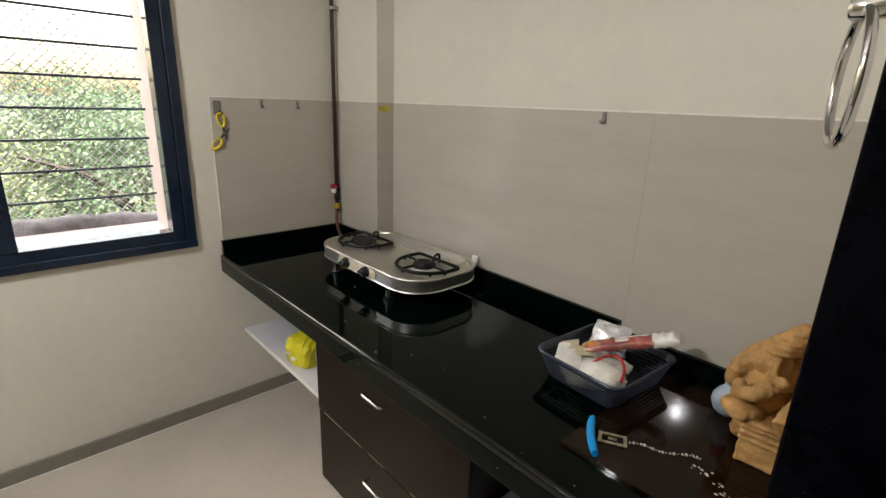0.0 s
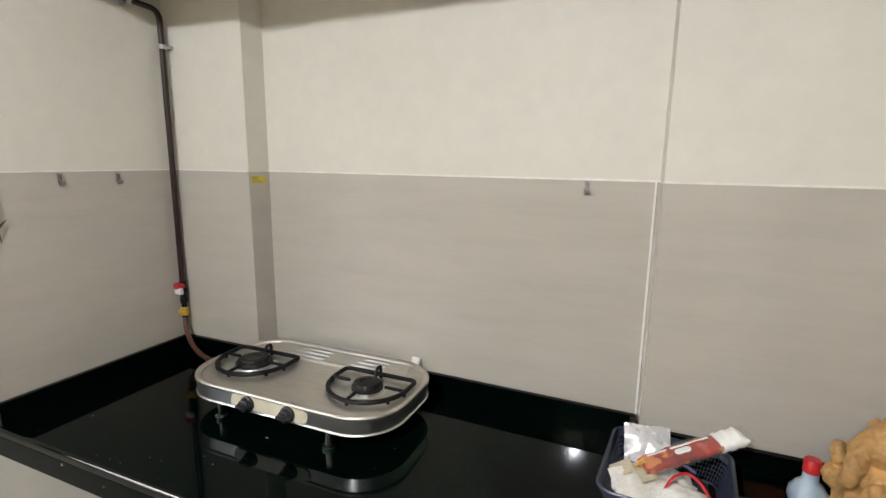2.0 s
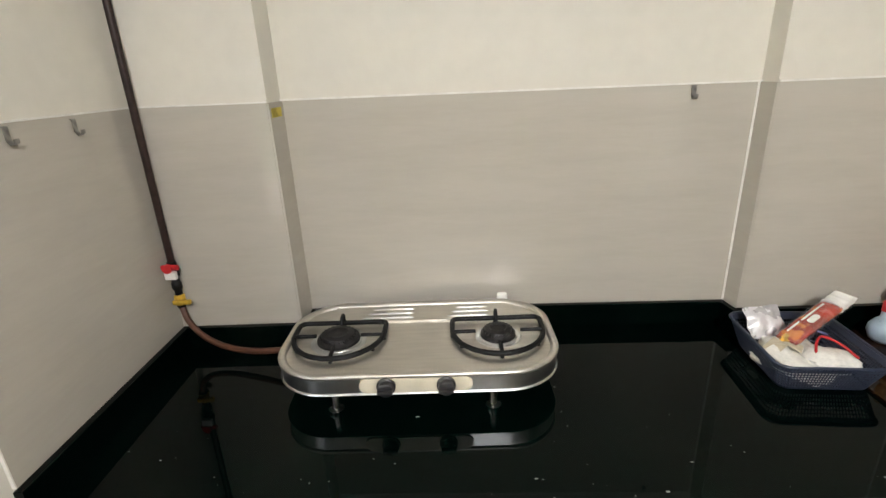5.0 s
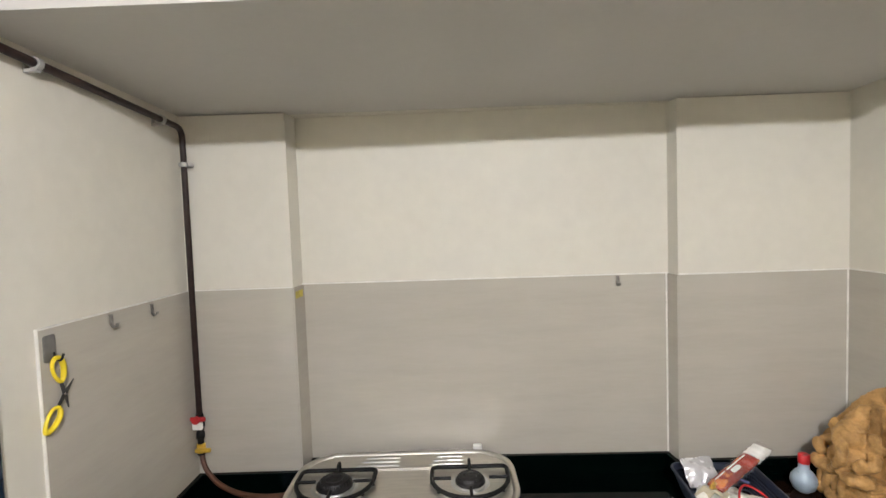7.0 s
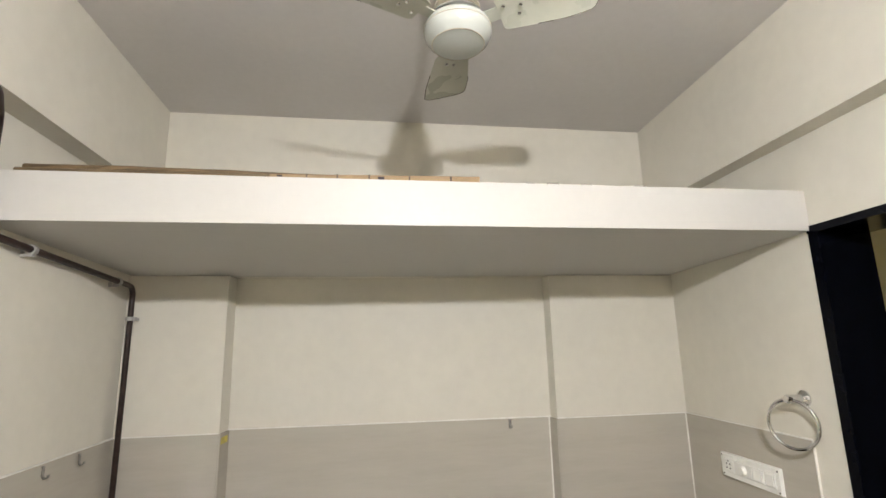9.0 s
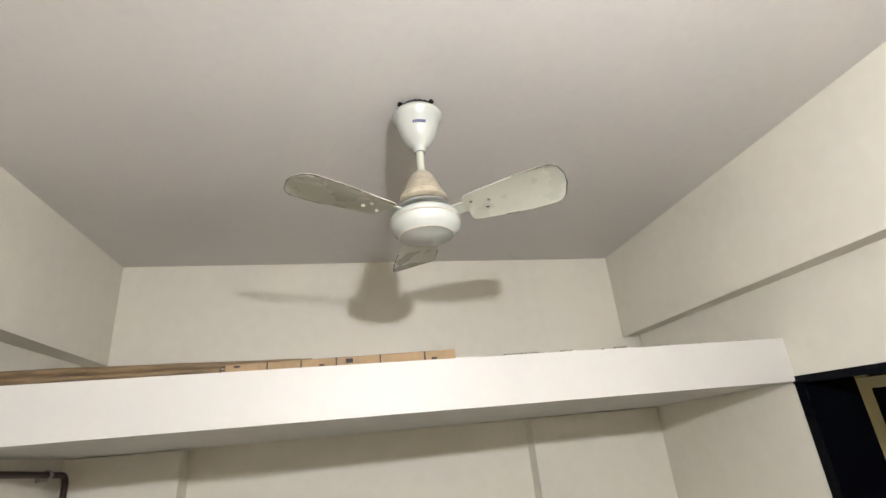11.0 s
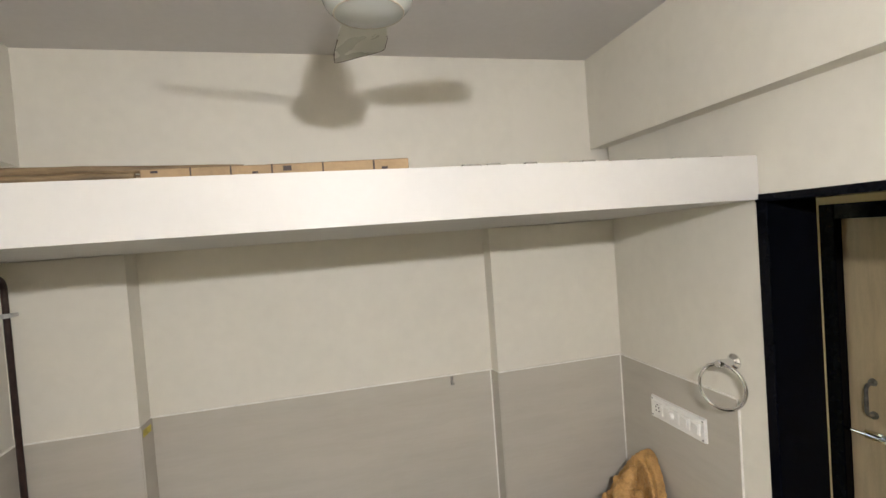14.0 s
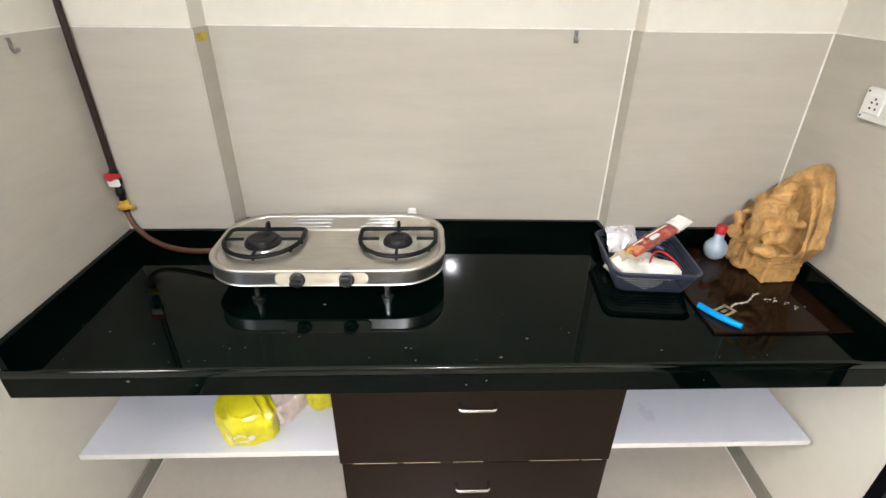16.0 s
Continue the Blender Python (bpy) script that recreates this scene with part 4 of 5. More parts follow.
board = thing("switchboard", (right(-0.36) - T, -0.36, 1.34), "white modular switchboard with sockets and regulator", "switchboard")
sy0, sy1, sz0, sz1 = -0.498, -0.213, 1.297, 1.381
def on_wall(y, z, d):
    return Vector((right(y) - T - d, y, z))
def plate(name, y0, y1, z0, z1, d0, d1, mat, parent, label=""):
    bm = bmesh.new()
    inset = 0.003
    lo = [on_wall(y, z, d0) for y, z in ((y0, z0), (y1, z0), (y1, z1), (y0, z1))]
    hi = [on_wall(y, z, d1) for y, z in ((y0 + inset, z0 + inset), (y1 - inset, z0 + inset), (y1 - inset, z1 - inset), (y0 + inset, z1 - inset))]
    stacked(bm, [lo, hi])
    return part(name, bm, mat, parent, label)
plate("cover_plate", sy0, sy1, sz0, sz1, 0.0003, 0.011, M_WHITE, board)
mods = ((-0.284, -0.230, "socket"), (-0.376, -0.294, "regulator"), (-0.428, -0.383, "switch"), (-0.480, -0.433, "switch"))
for y0, y1, kind_ in mods:
    p = plate(kind_, y0, y1, sz0 + 0.018, sz1 - 0.018, 0.0111, 0.0145, M_WHITE, board)
    yc, zc = (y0 + y1) / 2, (sz0 + sz1) / 2
    if kind_ == "socket":
        for dy, dz in ((-0.009, -0.008), (0.009, -0.008), (-0.009, 0.006), (0.009, 0.006), (0.0, 0.016)):
            bm = bmesh.new()
            lathe(bm, [(0.0032, 0), (0.0032, 0.0006), (0, 0.0006)], on_wall(yc + dy, zc + dz, 0.0145), 10, pose(0, 0, 0, 0, -90, 0))
            part("pin_hole", bm, M_KNOB, p)
    elif kind_ == "regulator":
        bm = bmesh.new()
        lathe(bm, [(0.016, 0), (0.014, 0.011), (0.012, 0.013), (0, 0.013)], on_wall(yc, zc, 0.0145), 24, pose(0, 0, 0, 0, -90, 0))
        part("dial", bm, M_WHITE, p, smooth=40)
    else:
        bm = bmesh.new()
        c = on_wall(yc, zc, 0.0145)
        box(bm, c.x - 0.004, c.x, yc - 0.015, yc + 0.015, zc - 0.018, zc + 0.018, 0.002)
        part("rocker", bm, M_WHITE, p)
for y, z in ((sy0 + 0.010, sz0 + 0.010), (sy0 + 0.010, sz1 - 0.010), (sy1 - 0.010, sz0 + 0.010), (sy1 - 0.010, sz1 - 0.010)):
    bm = bmesh.new()
    lathe(bm, [(0.003, 0), (0.003, 0.001), (0, 0.001)], on_wall(y, z, 0.011), 10, pose(0, 0, 0, 0, -90, 0))
    part("screw", bm, M_KNOB, board)

# ---- ceiling fan ----
FX, FYc = 1.097, -1.030
fan = thing("ceiling_fan", (FX, FYc, CEIL), "small off-white three-blade ceiling fan, still and dusty", "fan")
bm = bmesh.new()
lathe(bm, [(0.030, CEIL - 0.001), (0.046, CEIL - 0.004), (0.050, CEIL - 0.018), (0.0, CEIL - 0.019)], (FX + 0.002, FYc + 0.004, 0), 20)
for k in range(7):
    a = k * 0.9
    sweep(bm, [(FX, FYc, CEIL - 0.008), (FX + 0.05 * math.cos(a), FYc + 0.05 * math.sin(a), CEIL - 0.005 - 0.01 * (k % 2))], 0.006, 6)
part("hanger_hole", bm, M_IRON, fan, "dark gap with wiring above the canopy")
bm = bmesh.new()
lathe(bm, [(0.050, 2.752), (0.057, 2.750), (0.0595, 2.746), (0.0585, 2.740), (0.0535, 2.735), (0.0500, 2.724), (0.0455, 2.706), (0.037, 2.686), (0.025, 2.670), (0.0145, 2.661), (0.0135, 2.650), (0.0, 2.650)], (FX, FYc, 0), 36)
canopy = part("canopy", bm, M_FANHUB, fan, "white cup-shaped canopy", 50)
bm = bmesh.new()
for k, w in enumerate((0.006, 0.005, 0.006, 0.005, 0.004, 0.005, 0.005)):
    a = radians(-112 + k * 5.5)
    r = 0.0458
    c = Vector((FX + r * math.cos(a), FYc + r * math.sin(a), 2.706))
    box(bm, c.x - 0.0015, c.x + 0.0015, c.y - 0.0018, c.y + 0.0018, c.z - 0.0028, c.z + 0.0028)
part("maker_mark", bm, M_BLUEPRINT, canopy, "faded blue printed mark")
bm = bmesh.new()
lathe(bm, [(0.0085, 2.56), (0.0085, 2.66)], (FX, FYc, 0), 16)
part("down_rod", bm, M_FAN, fan, smooth=40)
bm = bmesh.new()
lathe(bm, [(0.0, 2.602), (0.012, 2.600), (0.022, 2.591), (0.033, 2.572), (0.041, 2.552), (0.0445, 2.541), (0.050, 2.538), (0.052, 2.533), (0.0525, 2.527), (0.046, 2.522), (0.0, 2.522)], (FX, FYc, 0), 36)
part("motor_cap", bm, M_FANCAP, fan, "grimy beige bell-shaped motor cap", 40)
bm = bmesh.new()
lathe(bm, [(0.040, 2.523), (0.041, 2.494), (0.0, 2.494)], (FX, FYc, 0), 36)
part("motor_core", bm, M_GRIME, fan, "dark motor winding gap", 40)
bm = bmesh.new()
lathe(bm, [(0.050, 2.514), (0.0555, 2.512), (0.0565, 2.508), (0.050, 2.505)], (FX, FYc, 0), 40)
part("steel_ring", bm, M_POLISHED, fan, "worn bright steel ring", 40)
bm = bmesh.new()
lathe(bm, [(0.0, 2.497), (0.058, 2.497), (0.069, 2.491), (0.0745, 2.483), (0.0755, 2.478), (0.0748, 2.4755), (0.0758, 2.474), (0.0755, 2.464), (0.070, 2.452), (0.060, 2.444), (0.0575, 2.4405), (0.055, 2.4405), (0.042, 2.436), (0.020, 2.433), (0.0, 2.4325)], (FX, FYc, 0), 48)
part("motor_housing", bm, M_FANHUB, fan, "glossy white round motor housing", 40)
bm = bmesh.new()
for r, z in ((0.0752, 2.4748), (0.0578, 2.4412)):
    sweep(bm, [(FX + r * math.cos(a), FYc + r * math.sin(a), z) for a in [2 * math.pi * k / 48 for k in range(48)]], 0.0015, 6, closed=True)
part("trim_line", bm, M_FANCAP, fan, "thin grey-gold line")
def blade_half(u):
    """Half width of a blade at share u of its length: narrow at the hub, round at the tip."""
    w = 0.042 + 0.017 * min(1.0, u * 1.6)
    if u < 0.06:
        w *= 0.86 + 0.14 * math.sin(u / 0.06 * math.pi / 2)
    if u > 0.84:
        w *= max(0.05, 1 - ((u - 0.84) / 0.161) ** 2.8) ** 0.5
    return w
for ang, pitch, rise in ((88, -15, -0.003), (208, -8, 0.011), (-33, -14, 0.011)):
    m = pose(FX, FYc, 2.486, 0, 0, ang) @ pose(0, 0, 0, pitch, 0, 0)
    bm = bmesh.new()
    NU, NV = 26, 8
    def on_blade(i, j, d):
        u, v = i / NU, -1 + 2 * j / NV
        y = v * blade_half(u)
        return m @ Vector((0.098 + 0.208 * u, y, d - 1.75 * y * y + rise * u))
    skins = [[[bm.verts.new(on_blade(i, j, d)) for j in range(NV + 1)] for i in range(NU + 1)] for d in (-0.0009, 0.0009)]
    for q in skins:
        for i in range(NU):
            for j in range(NV):
                bm.faces.new((q[i][j], q[i + 1][j], q[i + 1][j + 1], q[i][j + 1]))
    rim_path = [(i, 0) for i in range(NU)] + [(NU, j) for j in range(NV)] + [(i, NV) for i in range(NU, 0, -1)] + [(0, j) for j in range(NV, 0, -1)]
    for (i0, j0), (i1, j1) in zip(rim_path, rim_path[1:] + rim_path[:1]):
        bm.faces.new((skins[0][i0][j0], skins[0][i1][j1], skins[1][i1][j1], skins[1][i0][j0]))
    b = part("blade", bm, M_FAN, fan, "off-white metal blade with grimy rim", 40)
    bm = bmesh.new()
    tip_path = [(i, 0) for i in range(14, NU)] + [(NU, j) for j in range(NV)] + [(i, NV) for i in range(NU, 8, -1)]
    sweep(bm, [on_blade(i, j, -0.0009) for i, j in tip_path], 0.001, 6, radii=[0.0006 + 0.0016 * abs(noise.noise(Vector((i * 0.37 + ang, j * 0.9, 0)))) for i, j in tip_path])
    part("grimy_rim", bm, M_GRIME, b)
    bm = bmesh.new()
    vs = box(bm, 0.060, 0.150, -0.016, 0.016, 0.001, 0.004, 0.001, 1)
    bmesh.ops.transform(bm, matrix=m, verts=bm.verts)
    part("bracket", bm, M_FAN, b)
    for sx, s_y in ((0.112, -0.018), (0.140, 0.010), (0.148, -0.010)):
        bm = bmesh.new()
        lathe(bm, [(0.0045, 0.0), (0.0035, -0.003), (0.0, -0.0035)], m @ Vector((sx, s_y, -0.0012)), 10, m.to_3x3().to_4x4())
        part("screw", bm, M_CHROME, b)

# ---- on the loft ----
pole = thing("bamboo_pole", (0.3, -0.66, LOFT_TOP), "split bamboo bundle lying along the loft edge", "bamboo pole")
for k, (y, z, r, x1) in enumerate(((-0.700, 0.013, 0.0125, 0.63), (-0.664, 0.012, 0.0115, 0.90), (-0.675, 0.033, 0.0125, 0.84), (-0.640, 0.011, 0.0105, 0.95))):
    bm = bmesh.new()
    n = 14
    pts, rad = [], []
    for i in range(n):
        u = i / (n - 1)
        pts.append((0.035 + (x1 - 0.035) * u, y + 0.004 * math.sin(u * 5 + k), LOFT_TOP + z * (1 - 0.25 * u) + 0.0006))
        rad.append(r * (0.75 + 0.25 * min(1.0, u * 5)) * (1 - 0.40 * u) * (1.12 if i % 4 == 0 else 1.0))
    sweep(bm, pts, r, 10, radii=rad)
    part("cane", bm, M_BAMBOO, pole, smooth=50)
carton = thing("flat_carton", (0.7, -0.699, LOFT_TOP), "long narrow brown cardboard carton with dark print", "carton")
CY0, CY1, CX0, CX1, CH = -0.708, -0.690, 0.64, 1.210, 0.030
bm = bmesh.new()
vs = box(bm, CX0, CX1, CY0, CY1, LOFT_TOP + 0.0006, LOFT_TOP + CH, 0.002, 1)
for v in bm.verts:
    if v.co.z > LOFT_TOP + 0.01:
        v.co.z -= 0.008 * (1 - (v.co.x - CX0) / (CX1 - CX0))
part("card", bm, M_CARD, carton)
for x, w, z0, z1 in ((0.66, 0.014, 0.014, 0.019), (0.735, 0.003, 0.004, 0.024), (0.815, 0.003, 0.004, 0.025), (0.86, 0.012, 0.006, 0.011), (0.90, 0.003, 0.004, 0.026), (0.925, 0.018, 0.010, 0.021), (1.01, 0.003, 0.004, 0.027), (1.125, 0.004, 0.004, 0.028), (1.145, 0.014, 0.006, 0.012)):
    bm = bmesh.new()
    box(bm, x, x + w, CY0 - 0.0008, CY0 + 0.001, LOFT_TOP + z0, LOFT_TOP + z1)
    part("print_bar", bm, M_DARKMARK, carton)
bm = bmesh.new()
sweep(bm, [(1.18, -0.50, LOFT_TOP + 0.010), (1.40, -0.49, LOFT_TOP + 0.010), (1.47, -0.485, LOFT_TOP + 0.012)], 0.009, 8)
solo("dark_stick", bm, M_PIPE, "thin dark stick lying on the loft", "stick", smooth=50)
bm = bmesh.new()
for k in range(26):
    x, y = rng.uniform(1.3, 2.10), rng.uniform(-0.735, -0.70)
    s = rng.uniform(0.003, 0.009)
    box(bm, x - s * 2, x + s * 2, y - s, y + s, LOFT_TOP + 0.0004, LOFT_TOP + s * 0.6)
solo("loft_debris", bm, M_SKIRT, "scattered plaster dust along the loft edge", "debris", kind="stuff")

# ---- things on the counter ----
BRD = COUNTER + 0.0075
bm = bmesh.new()
prism(bm, [(1.793, -0.517), (right(-0.517) - 0.034, -0.517), (right(-0.05) - 0.034, -0.05), (1.812, -0.05)], COUNTER + 0.0006, BRD)
bmesh.ops.bevel(bm, geom=[e for e in bm.edges if all(v.co.z > BRD - 1e-4 for v in e.verts)], offset=0.0012, segments=2, affect="EDGES")
solo("serving_board", bm, M_BOARD, "glossy dark brown board lying on the counter", "board")

# perforated basket
basket = thing("plastic_basket", (1.712, -0.195, COUNTER), "navy plastic perforated basket filled with packets", "basket")
BM = pose(1.714, -0.202, COUNTER + 0.0006, 0, 0, -5)
BH = 0.080
def bring(u):
    """The basket's outline at height u (0 to 1)."""
    return [BM @ Vector((x, y, u * BH)) for x, y in pill(0.205 + 0.056 * u, 0.218 + 0.062 * u, 0.026 + 0.008 * u, 8)]
bm = bmesh.new()
stacked(bm, [bring(0.0), bring(0.03), [BM @ Vector((x, y, 0.003)) for x, y in pill(0.199, 0.212, 0.024, 8)]])
part("base", bm, M_BASKET, basket)
bm = bmesh.new()
N = 132
def along(u, s):
    """A point at share s of the outline at height u."""
    q = bring(u)
    lens = [0.0]
    for a, b in zip(q, q[1:] + q[:1]):
        lens.append(lens[-1] + (b - a).length)
    d = s * lens[-1]
    for i in range(len(q)):
        if lens[i + 1] >= d:
            return q[i].lerp(q[(i + 1) % len(q)], (d - lens[i]) / max(1e-9, lens[i + 1] - lens[i]))
    return q[0]
for k in range(N):
    sweep(bm, [along(0.02, k / N), along(0.5, k / N), along(0.95, k / N)], 0.0013, 4)
for j in range(1, 9):
    sweep(bm, bring(j / 9.0), 0.0014, 4, closed=True)
part("perforated_wall", bm, M_BASKET, basket)
bm = bmesh.new()
sweep(bm, bring(0.97), 0.0042, 8, closed=True)
for u0, u1 in ((0.78, 0.97), (0.0, 0.10)):
    a, b = bring(u0), bring(u1)
    va, vb = [bm.verts.new(p) for p in a], [bm.verts.new(p) for p in b]
    for i in range(len(a)):
        bm.faces.new((va[i], va[(i + 1) % len(a)], vb[(i + 1) % len(a)], vb[i]))
rim = part("rim", bm, M_BASKET, basket, "rounded plastic rim")
sol = rim.modifiers.new("thickness", "SOLIDIFY")
sol.thickness = 0.002


def crumpled(name, centre, size, mat, label, category, seed, turn=0.0, amp=0.25, flat=0.0, group="", smooth=40, fine=1.0):
    """A crumpled lump: an irregular ball with folded facets, flattened where it rests."""
    bm = bmesh.new()
    bmesh.ops.create_icosphere(bm, subdivisions=5, radius=1.0)
    off = Vector((seed * 7.3, seed * 3.1, seed * 1.7))
    for v in bm.verts:
        n = v.co.normalized()
        r = 1 + amp * (noise.noise(n * 1.6 + off) + 0.6 * abs(noise.noise(n * 3.7 + off)) - 0.45 * abs(noise.noise(n * 5.5 + off)) - 0.22 * fine * abs(noise.noise(n * 11 + off)))
        q = n * r
        if q.z < flat:
            q.z = flat + (q.z - flat) * 0.02
        v.co = pose(*centre, 0, 0, turn) @ Vector((q.x * size[0], q.y * size[1], (q.z - flat) * size[2]))
    return solo(name, bm, mat, label, category, group, smooth=smooth)


IN = COUNTER + 0.005
def sheet(name, centre, w, h, turn, tilt, bend, mat, label, category):
    """A thin bent card or paper."""
    bm = bmesh.new()
    n = 8
    m = pose(*centre, tilt, 0, turn)
    rows = [[[bm.verts.new(m @ Vector((w * (i / n - 0.5), h * (j / n - 0.5), bend * math.sin(math.pi * i / n) + 0.3 * bend * math.cos(5.0 * j / n + 3.0 * i / n) + d))) for j in range(n + 1)] for i in range(n + 1)] for d in (0.0, 0.0008)]
    lo, hi = rows
    for i in range(n):
        for j in range(n):
            bm.faces.new((lo[i][j], lo[i][j + 1], lo[i + 1][j + 1], lo[i + 1][j]))
            bm.faces.new((hi[i][j], hi[i + 1][j], hi[i + 1][j + 1], hi[i][j + 1]))
    for i in range(n):
        bm.faces.new((lo[i][0], lo[i + 1][0], hi[i + 1][0], hi[i][0]))
        bm.faces.new((lo[i][n], hi[i][n], hi[i + 1][n], lo[i + 1][n]))
        bm.faces.new((lo[0][i], hi[0][i], hi[0][i + 1], lo[0][i + 1]))
        bm.faces.new((lo[n][i], lo[n][i + 1], hi[n][i + 1], hi[n][i]))
    return solo(name, bm, mat, label, category, smooth=30)


crumpled("folded_paper", (1.694, -0.212, IN), (0.086, 0.094, 0.030), M_PAPER, "folded off-white paper filling the basket's bottom", "paper", 3, 20, 0.30, -0.75, fine=0.4)
sheet("paper_sheet", (1.640, -0.262, 0.852), 0.070, 0.085, 25, 14, 0.006, M_PAPER, "bent off-white paper sheet in the basket", "paper")
sheet("paper_sheet", (1.660, -0.225, 0.862), 0.060, 0.060, -40, -12, 0.008, M_CREAMPAPER, "bent cream paper piece in the basket", "paper")
crumpled("white_pouch", (1.742, -0.262, IN + 0.026), (0.064, 0.050, 0.024), M_PAPER, "white cloth pouch tied with ribbon in basket", "pouch", 5, -15, 0.16, -0.75, fine=0.3)
def crinkled_packet(name, centre, w, h, thick, turn, tilt, lean, mat, label, category, seed):
    """A flat sealed pouch with crimped ends and crinkled faces."""
    bm = bmesh.new()
    m = pose(*centre, tilt, lean, turn)
    nu, nv = 22, 16
    skins = []
    for side in (1, -1):
        q = []
        for i in range(nu + 1):
            u = -1 + 2 * i / nu
            row = []
            for j in range(nv + 1):
                v = -1 + 2 * j / nv
                puff = (1 - abs(u) ** 3) * (1 - abs(v) ** 2.5)
                z = side * (thick * 0.5 * puff + 0.0005) + 0.007 * noise.noise(Vector((u * 2.1 + seed, v * 1.7, 0.0))) + 0.002 * noise.noise(Vector((u * 5 + seed, v * 3, side)))
                row.append(bm.verts.new(m @ Vector((u * w / 2, v * h / 2 * (1 - 0.03 * math.sin(u * 5 + seed)), z))))
            q.append(row)
        skins.append(q)
    for q in skins:
        for i in range(nu):
            for j in range(nv):
                bm.faces.new((q[i][j], q[i + 1][j], q[i + 1][j + 1], q[i][j + 1]))
    path = [(i, 0) for i in range(nu)] + [(nu, j) for j in range(nv)] + [(i, nv) for i in range(nu, 0, -1)] + [(0, j) for j in range(nv, 0, -1)]
    for (i0, j0), (i1, j1) in zip(path, path[1:] + path[:1]):
        bm.faces.new((skins[0][i0][j0], skins[0][i1][j1], skins[1][i1][j1], skins[1][i0][j0]))
    return solo(name, bm, mat, label, category, smooth=25)


crinkled_packet("foil_pouch", (1.672, -0.108, 0.868), 0.105, 0.086, 0.022, 8, 52, 0, M_SILVERFOIL, "shiny silver foil pouch leaning on the basket's rim", "pouch", 8.0)
bm = bmesh.new()
sweep(bm, rounded([(1.705, -0.262, 0.858), (1.725, -0.228, 0.880), (1.755, -0.205, 0.882), (1.785, -0.232, 0.872), (1.800, -0.275, 0.855)], 0.03, 6), 0.0033, 8)
for v in bm.verts:
    v.co.z -= 0.004
solo("red_ribbon", bm, M_RED, "red ribbon looped over the white pouch", "ribbon", smooth=50)
bm = bmesh.new()
sweep(bm, [(1.722, -0.200, 0.882), (1.745, -0.190, 0.885), (1.768, -0.207, 0.881)], 0.0035, 8)
solo("blue_ribbon", bm, M_BLUEPRINT, "violet-blue ribbon end beside the packet", "ribbon", smooth=50)
bm = bmesh.new()
m = pose(1.622, -0.232, 0.868, 12, -18, 30)
vs = box(bm, -0.024, 0.024, -0.018, 0.018, -0.001, 0.001, 0.0005, 1)
bmesh.ops.transform(bm, matrix=m, verts=bm.verts)
solo("card_tag", bm, M_TAG, "small beige card tag among the papers", "tag")
crumpled("yellow_wrapper", (1.668, -0.205, 0.866), (0.018, 0.013, 0.011), M_WRAPPER, "small crumpled yellow wrapper on the papers", "wrapper", 11, 30, 0.4, -0.6)

# clear packet with a red-brown printed sleeve, leaning over the rim
packet = thing("printed_packet", (1.75, -0.17, 0.87), "red-brown printed packet in clear film with white end", "packet")
PM = Matrix.Translation((1.752, -0.172, 0.905)) @ pose(0, 0, 0, 0, -19, 24)
def pillow(x0, x1, w, h, taper0=1.0, taper1=1.0, n=10):
    rings = []
    for i in range(n + 1):
        u = i / n
        s = 1.0
        if u < 0.2:
            s = taper0 + (1 - taper0) * math.sin(u / 0.2 * math.pi / 2)
        if u > 0.8:
            s = taper1 + (1 - taper1) * math.sin((1 - u) / 0.2 * math.pi / 2)
        ww = w * (1 + 0.03 * math.sin(i * 2.1))
        rings.append([PM @ Vector((x0 + (x1 - x0) * u, ww / 2 * math.copysign(abs(math.cos(a)) ** 0.6, math.cos(a)), h / 2 * s * math.copysign(abs(math.sin(a)) ** 0.8, math.sin(a)) + 0.002 * math.sin(i * 1.7 + a))) for a in [2 * math.pi * k / 20 for k in range(20)]])
    return rings
bm = bmesh.new()
stacked(bm, pillow(-0.105, 0.070, 0.052, 0.026, 0.3, 0.9))
sleeve = part("sleeve", bm, M_PACK, packet, "red-brown printed sleeve", 50)
bm = bmesh.new()
stacked(bm, [[PM @ Vector((x, y, z)) for x, y in pill(0.036, 0.016, 0.0075, 5)] for z in (0.0122, 0.0142)])
for v in bm.verts:
    v.co += PM.to_3x3() @ Vector((-0.01, -0.006, 0))
part("label_patch", bm, M_PAPER, sleeve, "small white oval label")
bm = bmesh.new()
box(bm, -0.085, 0.055, 0.008, 0.012, 0.0125, 0.0140)
bmesh.ops.transform(bm, matrix=PM, verts=bm.verts)
part("stripe", bm, M_PAPER, sleeve, "pale printed stripe")
bm = bmesh.new()
stacked(bm, pillow(0.066, 0.128, 0.052, 0.030, 0.9, 0.25))
part("white_end", bm, M_WHITE, packet, "crinkled white end", 35)
bm = bmesh.new()
stacked(bm, pillow(-0.120, 0.140, 0.060, 0.034, 0.1, 0.1, 30))
for v in bm.verts:
    v.co += Vector((0.0, 0.0, 0.0035 * noise.noise(v.co * 75))) + Vector((0.002, 0.002, 0.001)) * noise.noise(v.co * 160)
part("film", bm, M_FILM, packet, "crinkled clear plastic film", 22)

